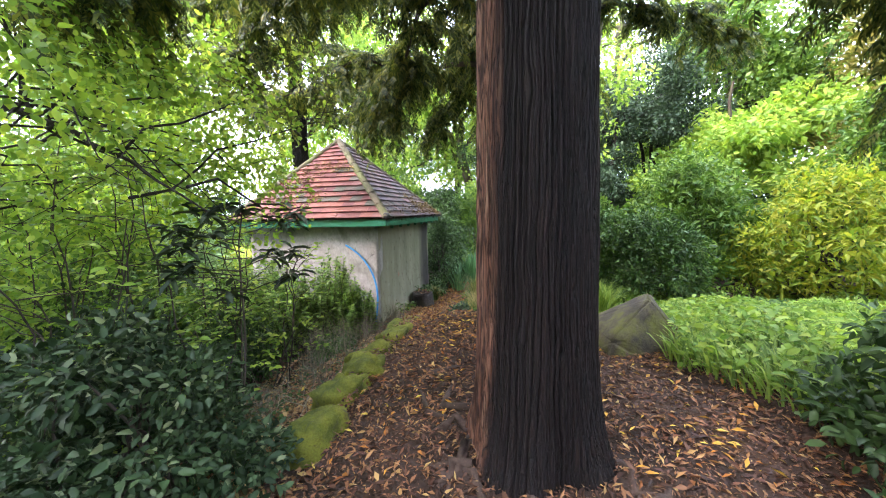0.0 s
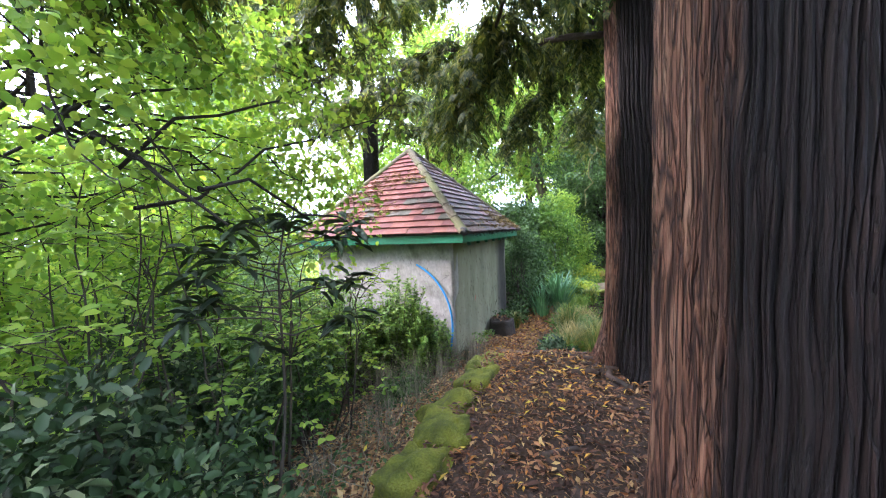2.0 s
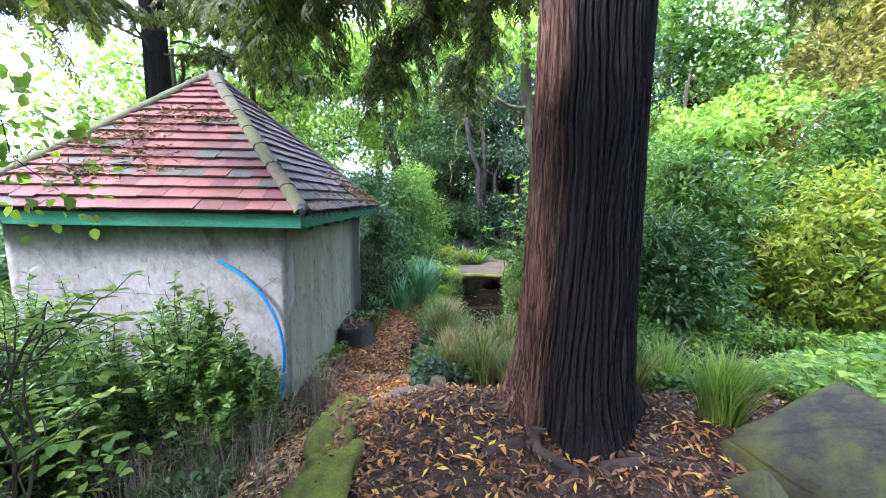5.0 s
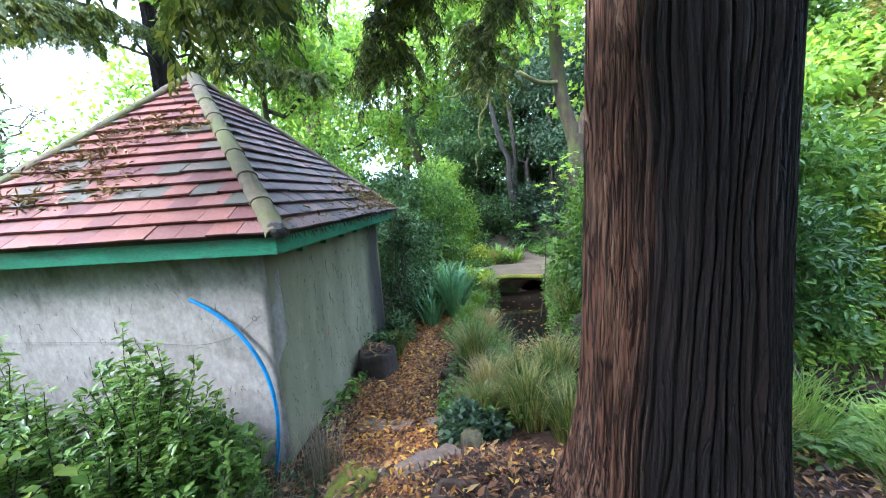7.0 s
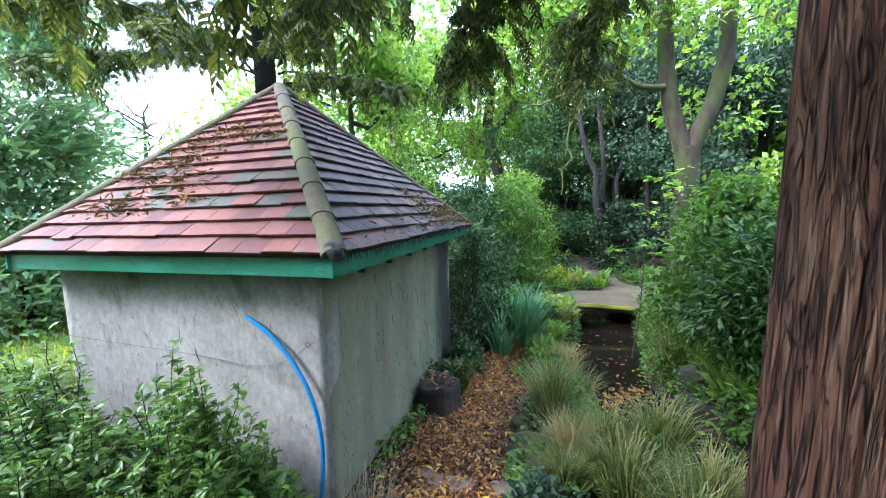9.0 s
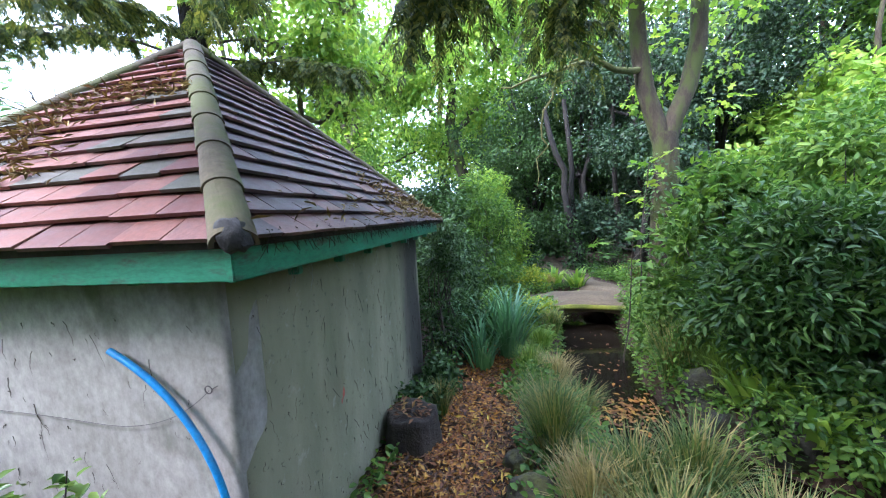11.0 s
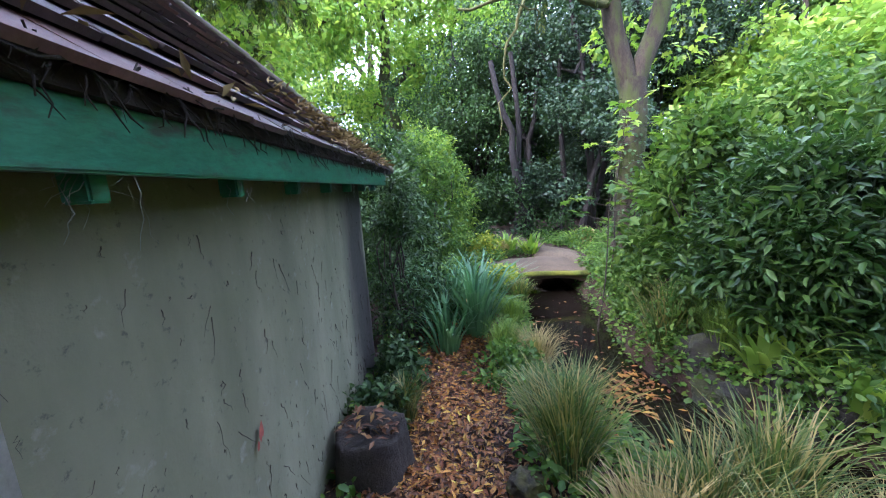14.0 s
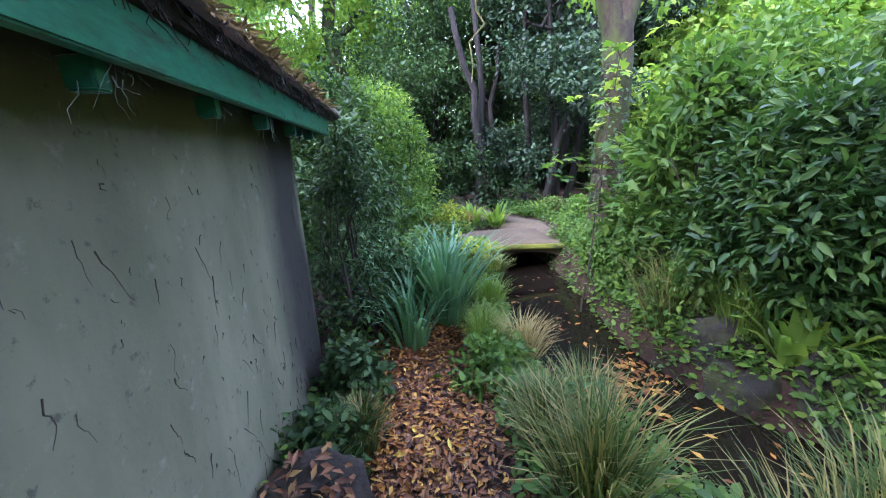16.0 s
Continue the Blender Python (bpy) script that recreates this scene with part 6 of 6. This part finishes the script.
for k, (x, y, sx, sz) in enumerate(((-1.93, 3.45, 0.36, 0.22), (-2.00, 3.9, 0.34, 0.26), (-1.98, 4.35, 0.38, 0.22), (-2.09, 4.8, 0.34, 0.25), (-2.06, 5.25, 0.34, 0.22), (-2.14, 5.65, 0.30, 0.2), (-2.16, 6.0, 0.26, 0.16))):
    rock("edging_stone", x, y, gz(x, y) + 0.01, sx, 0.52, sz * 1.4, 20 + k, "moss", "edging stone covered in yellow-green moss", "edging", "mossy path edging", -20 + 17 * (k % 3), 0.45)
for k, (x, y, sx, sy, sz) in enumerate(((-1.72, 6.95, 0.30, 0.16, 0.10), (-2.1, 6.9, 0.4, 0.13, 0.08), (-2.3, 6.95, 0.25, 0.15, 0.08), (-1.75, 6.2, 0.34, 0.22, 0.1), (-2.05, 6.1, 0.3, 0.2, 0.1), (-1.6, 6.3, 0.2, 0.2, 0.12))):
    rock("step_stone", x, y, gz(x, y) + 0.005, sx, sy, sz * 0.55, 40 + k, "slab", "flat pale stone forming a step in the path", "stone", "stones in the path", 10 * k, 0.15, 3)
for k, (x, y, s) in enumerate(((-1.62, 7.35, 0.3), (-1.68, 7.7, 0.2), (-1.5, 7.2, 0.22), (-1.45, 6.5, 0.2))):
    rock("path_rock", x, y, gz(x, y) + 0.04, s, s * 0.8, s * 0.8, 50 + k, "stone", "grey stone at the edge of the path", "rock", "rocks at the path edge", 30 * k)
for k, (x, y, z, s) in enumerate(((0.12, 8.85, 0.28, 0.62), (0.30, 8.30, 0.24, 0.60), (0.72, 7.95, 0.2, 0.6), (0.10, 9.45, 0.22, 0.55), (1.3, 7.8, 0.2, 0.6), (0.02, 8.55, 0.14, 0.5), (0.55, 8.55, 0.45, 0.6))):
    rock("bank_rock", x, y, z, s, s * 0.8, s * 0.95, 60 + k, "wet_stone", "mossy rock of the stream bank below the laurel", "rock", "rocks of the stream bank", 40 * k, 0.42)


def stump():
    ob = thing("tree_stump", (-2.50, 7.98, gz(-2.50, 7.98)), "dark rotting tree stump against the hut wall", "stump")
    n = 40
    v, f = [], []
    prof = ((0.24, -0.1), (0.215, 0.08), (0.20, 0.22), (0.195, 0.27), (0.17, 0.275), (0.10, 0.25), (0.0, 0.24))
    for r, z in prof:
        for k in range(n):
            a = 6.2832 * k / n
            q = r * (1 + 0.06 * math.sin(5 * a) + 0.03 * math.sin(17 * a))
            v.append((q * math.cos(a), q * math.sin(a), z + 0.012 * math.sin(4 * a)))
    for i in range(len(prof) - 1):
        for k in range(n):
            f.append((i * n + k, i * n + (k + 1) % n, (i + 1) * n + (k + 1) % n, (i + 1) * n + k))
    part("wood", mesh("wood", v, np.array(f), M["dark_wood"], True), ob)
    g = np.random.default_rng(4)
    a, q = g.uniform(0, 6.28, 70), 0.17 * np.sqrt(g.random(70))
    at = np.stack([q * np.cos(a), q * np.sin(a), 0.28 + 0.02 * g.random(70)], -1)
    part("fallen_leaves", mesh("fallen_leaves", *scatter(KITE, at, g.normal(0, 1, (70, 3)) * (1, 1, 0.3), g.normal(0, 0.3, (70, 3)) + (0, 0, 1), g.uniform(0.04, 0.08, 70), 0.025), M["litter"]), ob, "orange leaves lying on the stump")


stump()


def roots():
    g = np.random.default_rng(9)
    for tx, ty, arms in ((-0.50, 3.50, ((200, 1.1), (240, 1.3), (285, 1.0), (150, 1.2), (120, 1.2), (100, 1.6), (60, 1.0), (330, 1.0))), (-0.58, 5.72, ((200, 1.3), (225, 1.6), (250, 1.5), (275, 1.3), (180, 1.0), (300, 1.0), (150, 0.9)))):
        for az, ln in arms:
            a = radians(az)
            ex, ey = tx + ln * math.cos(a), ty + ln * math.sin(a)
            p = wander((tx + 0.3 * math.cos(a), ty + 0.3 * math.sin(a), 0), (ex, ey, 0), 14, 0.42, 0, int(az + ty * 100))
            p[:, 2] = ground_z(p[:, 0], p[:, 1]) + 0.002 - np.linspace(0, 0.02, 14) + 0.016 * np.sin(np.arange(14) * 1.1 + az)
            ob = new("tree_root", mesh("tree_root", *tube(p, np.linspace(0.036, 0.013, 14), 9), M["twig_root"], True))
            tagged(ob, "bare brown root crossing the leaf litter", "root", "surface roots")


M["twig_root"] = surface("twig_root", [(0.3, (0.035, 0.021, 0.014)), (0.7, (0.10, 0.062, 0.043))], 8, (1, 1, 1), 0.9, 50, 0.7, 0.01)
roots()


def sapling(name, x, y, h, seed, leaf, label, whorls, size, ratio, template=LEAF, lean=(0, 0), per=14, width=0.3):
    ob = thing(name, (x, y, gz(x, y)), label, "sapling")
    g = np.random.default_rng(seed)
    p = wander((0, 0, -0.05), (lean[0], lean[1], h), 9, 0.05, 0, seed)
    part("stem", mesh("stem", *tube(p, np.linspace(0.011, 0.004, 9), 6), M["twig"], True), ob)
    at, along, up, twigs = [], [], [], []
    for w in range(whorls):
        s = p[-1] * (1 - 0.35 * w / whorls) if w else p[-1]
        a0 = g.uniform(0, 6.28)
        e = s + np.array([math.cos(a0), math.sin(a0), 0.25]) * (width * (w > 0)) * g.uniform(0.6, 1.2)
        if w:
            twigs.append(tube(wander(s, e, 5, 0.03, 0, seed + w), np.linspace(0.005, 0.002, 5), 5))
        for k in range(per):
            a = 6.28 * k / per + g.normal(0, 0.25)
            at.append(e + g.normal(0, 0.02, 3))
            along.append((math.cos(a), math.sin(a), g.normal(-0.15, 0.4)))
            up.append((g.normal(0, 0.3), g.normal(0, 0.3), 1))
    if twigs:
        tagged(part("twig_spray", mesh("twig_spray", *join(twigs), M["twig"]), ob), kind="stuff")
    v, f = scatter(template, at, along, up, size * g.uniform(0.6, 1.2, len(at)), size * ratio)
    part("leaves", mesh("leaves", v, f, M[leaf]), ob)
    return ob


sapling("rhododendron_sapling", -2.42, 3.36, 1.72, 401, "purple_leaf", "slender sapling with whorls of dark leathery leaves", 17, 0.125, 0.30, LEAF, (0.08, 0.05), 13, 0.36)
sapling("maple_sapling", -0.35, 9.9, 1.9, 402, "mid_leaf", "thin maple sapling leaning over the stream", 14, 0.13, 0.9, MAPLE, (0.15, 0.1), 4, 0.4)
sapling("maple_sapling", -0.05, 10.3, 2.2, 403, "light_leaf", "thin maple sapling leaning over the stream", 14, 0.12, 0.9, MAPLE, (0.1, -0.1), 4, 0.35)


def overhanging_tree():
    """Dark crooked branches and bright leaves over the start of the path."""
    tree = thing("hazel_tree", (-5.2, 2.2, 0.1), "small tree with dark crooked branches and bright green leaves", "tree")
    g = np.random.default_rng(17)
    main = np.array([(0, 0, -0.1), (0.2, 0.1, 0.9), (0.6, 0.3, 1.7), (1.1, 0.55, 2.3), (1.62, 0.74, 2.65), (2.2, 0.8, 2.4), (2.9, 0.9, 1.95)])
    fine = np.stack([np.interp(np.linspace(0, 6, 31), range(7), main[:, q]) for q in range(3)], -1)
    for _ in range(4):
        fine[1:-1] = (fine[:-2] + 2 * fine[1:-1] + fine[2:]) / 4
    fine[1:-1] += g.normal(0, 0.012, (29, 3))
    part("trunk", mesh("trunk", *tube(fine, np.interp(np.linspace(0, 6, 31), range(7), [0.08, 0.065, 0.05, 0.034, 0.024, 0.014, 0.005]), 9), M["dark_bark"], True), tree)
    tips = []
    for k in range(34):
        s = main[2] * (1 - (u := g.random())) + main[5] * u
        s = main[g.integers(2, 6)] * 0.5 + main[g.integers(2, 6)] * 0.5 if g.random() < 0.3 else np.array([np.interp(u * 4 + 2, range(7), main[:, q]) for q in range(3)])
        e = s + np.array([g.uniform(-0.8, 0.7), g.uniform(-0.5, 2.4), g.uniform(-0.5, 1.6)])
        p = wander(s, e, 10, 0.22, 0.1, 500 + k)
        part("limb", mesh("limb", *tube(p, np.linspace(0.010, 0.002, 10), 6), M["dark_bark"], True), tree)
        tips += list(p[4:])
        for _ in range(2):
            q = p[g.integers(4, 9)]
            t2 = wander(q, q + g.normal(0, 0.4, 3), 6, 0.1, 0, int(g.integers(1e6)))
            part("limb", mesh("limb", *tube(t2, np.linspace(0.005, 0.0015, 6), 5), M["dark_bark"]), tree)
            tips += list(t2[2:])
    tips = np.array(tips)
    keep = tips[:, 0] < 2.6
    tips = tips[keep][:700]
    part("crown", mesh("crown", *leafage(tips, 0.28, 38, 0.055, 0.04, LEAF, g), M["light_leaf"]), tree)


overhanging_tree()


def young_beech(x, y, h, seed):
    """Slender stems with sparse light leaves along thin twigs."""
    ob = thing("beech_sapling", (x, y, gz(x, y)), "slender sapling with thin twigs and sparse light green leaves", "sapling")
    g = np.random.default_rng(seed)
    at, along, up, out = [], [], [], []
    for k in range(5):
        a = g.uniform(0, 6.28)
        top = np.array([0.45 * math.cos(a), 0.45 * math.sin(a), h * g.uniform(0.7, 1.05)])
        p = wander((0.1 * math.cos(a), 0.1 * math.sin(a), -0.05), top, 12, 0.12, 0, seed + k)
        part("stem", mesh("stem", *tube(p, np.linspace(0.010, 0.003, 12), 6), M["twig"], True), ob)
        for q in range(12):
            s = p[g.integers(3, 12)]
            b = g.uniform(0, 6.28)
            e = s + np.array([math.cos(b), math.sin(b), g.uniform(-0.1, 0.6)]) * g.uniform(0.25, 0.6)
            w = wander(s, e, 7, 0.06, 0.02, seed * 13 + k * 20 + q)
            out.append(tube(w, np.linspace(0.004, 0.0015, 7), 5))
            for i in range(1, 7):
                for sd in (-1, 1):
                    at.append(w[i])
                    along.append((math.cos(b + sd * 0.9), math.sin(b + sd * 0.9), g.normal(0, 0.25)))
                    up.append((g.normal(0, 0.35), g.normal(0, 0.35), 1))
    tagged(part("twig_mass", mesh("twig_mass", *join(out), M["twig"], True), ob), kind="stuff")
    ln = 0.065 * g.uniform(0.6, 1.2, len(at))
    part("foliage", mesh("foliage", *scatter(LEAF, at, along, up, ln, ln * 0.68), M["light_leaf"]), ob)


young_beech(-3.05, 3.65, 2.2, 611)
young_beech(-3.3, 4.6, 1.9, 612)
young_beech(-3.9, 4.3, 2.3, 613)
young_beech(-3.3, 2.9, 2.6, 614)
young_beech(-4.3, 3.4, 2.9, 615)


def edging_litter():
    """Leaves and moss tufts lying on the edging stones."""
    g = np.random.default_rng(82)
    n = 900
    y = g.uniform(3.5, 6.4, n)
    mid = -1.9 - 0.1 * (y - 3.4)
    x = mid + g.normal(0, 0.11, n)
    z = ground_z(x, y) + 0.10 + 0.05 * g.random(n) - 0.5 * np.abs(x - mid)
    v, f = scatter(KITE, np.stack([x, y, z], -1), g.normal(0, 1, (n, 3)) * (1, 1, 0.3), g.normal(0, 0.3, (n, 3)) + (0, 0, 1), g.uniform(0.03, 0.08, n), 0.022)
    tagged(new("edging_leaves", mesh("edging_leaves", v, f, M["litter"])), "fallen leaves lying over the mossy edging stones", "leaves", kind="stuff")


edging_litter()
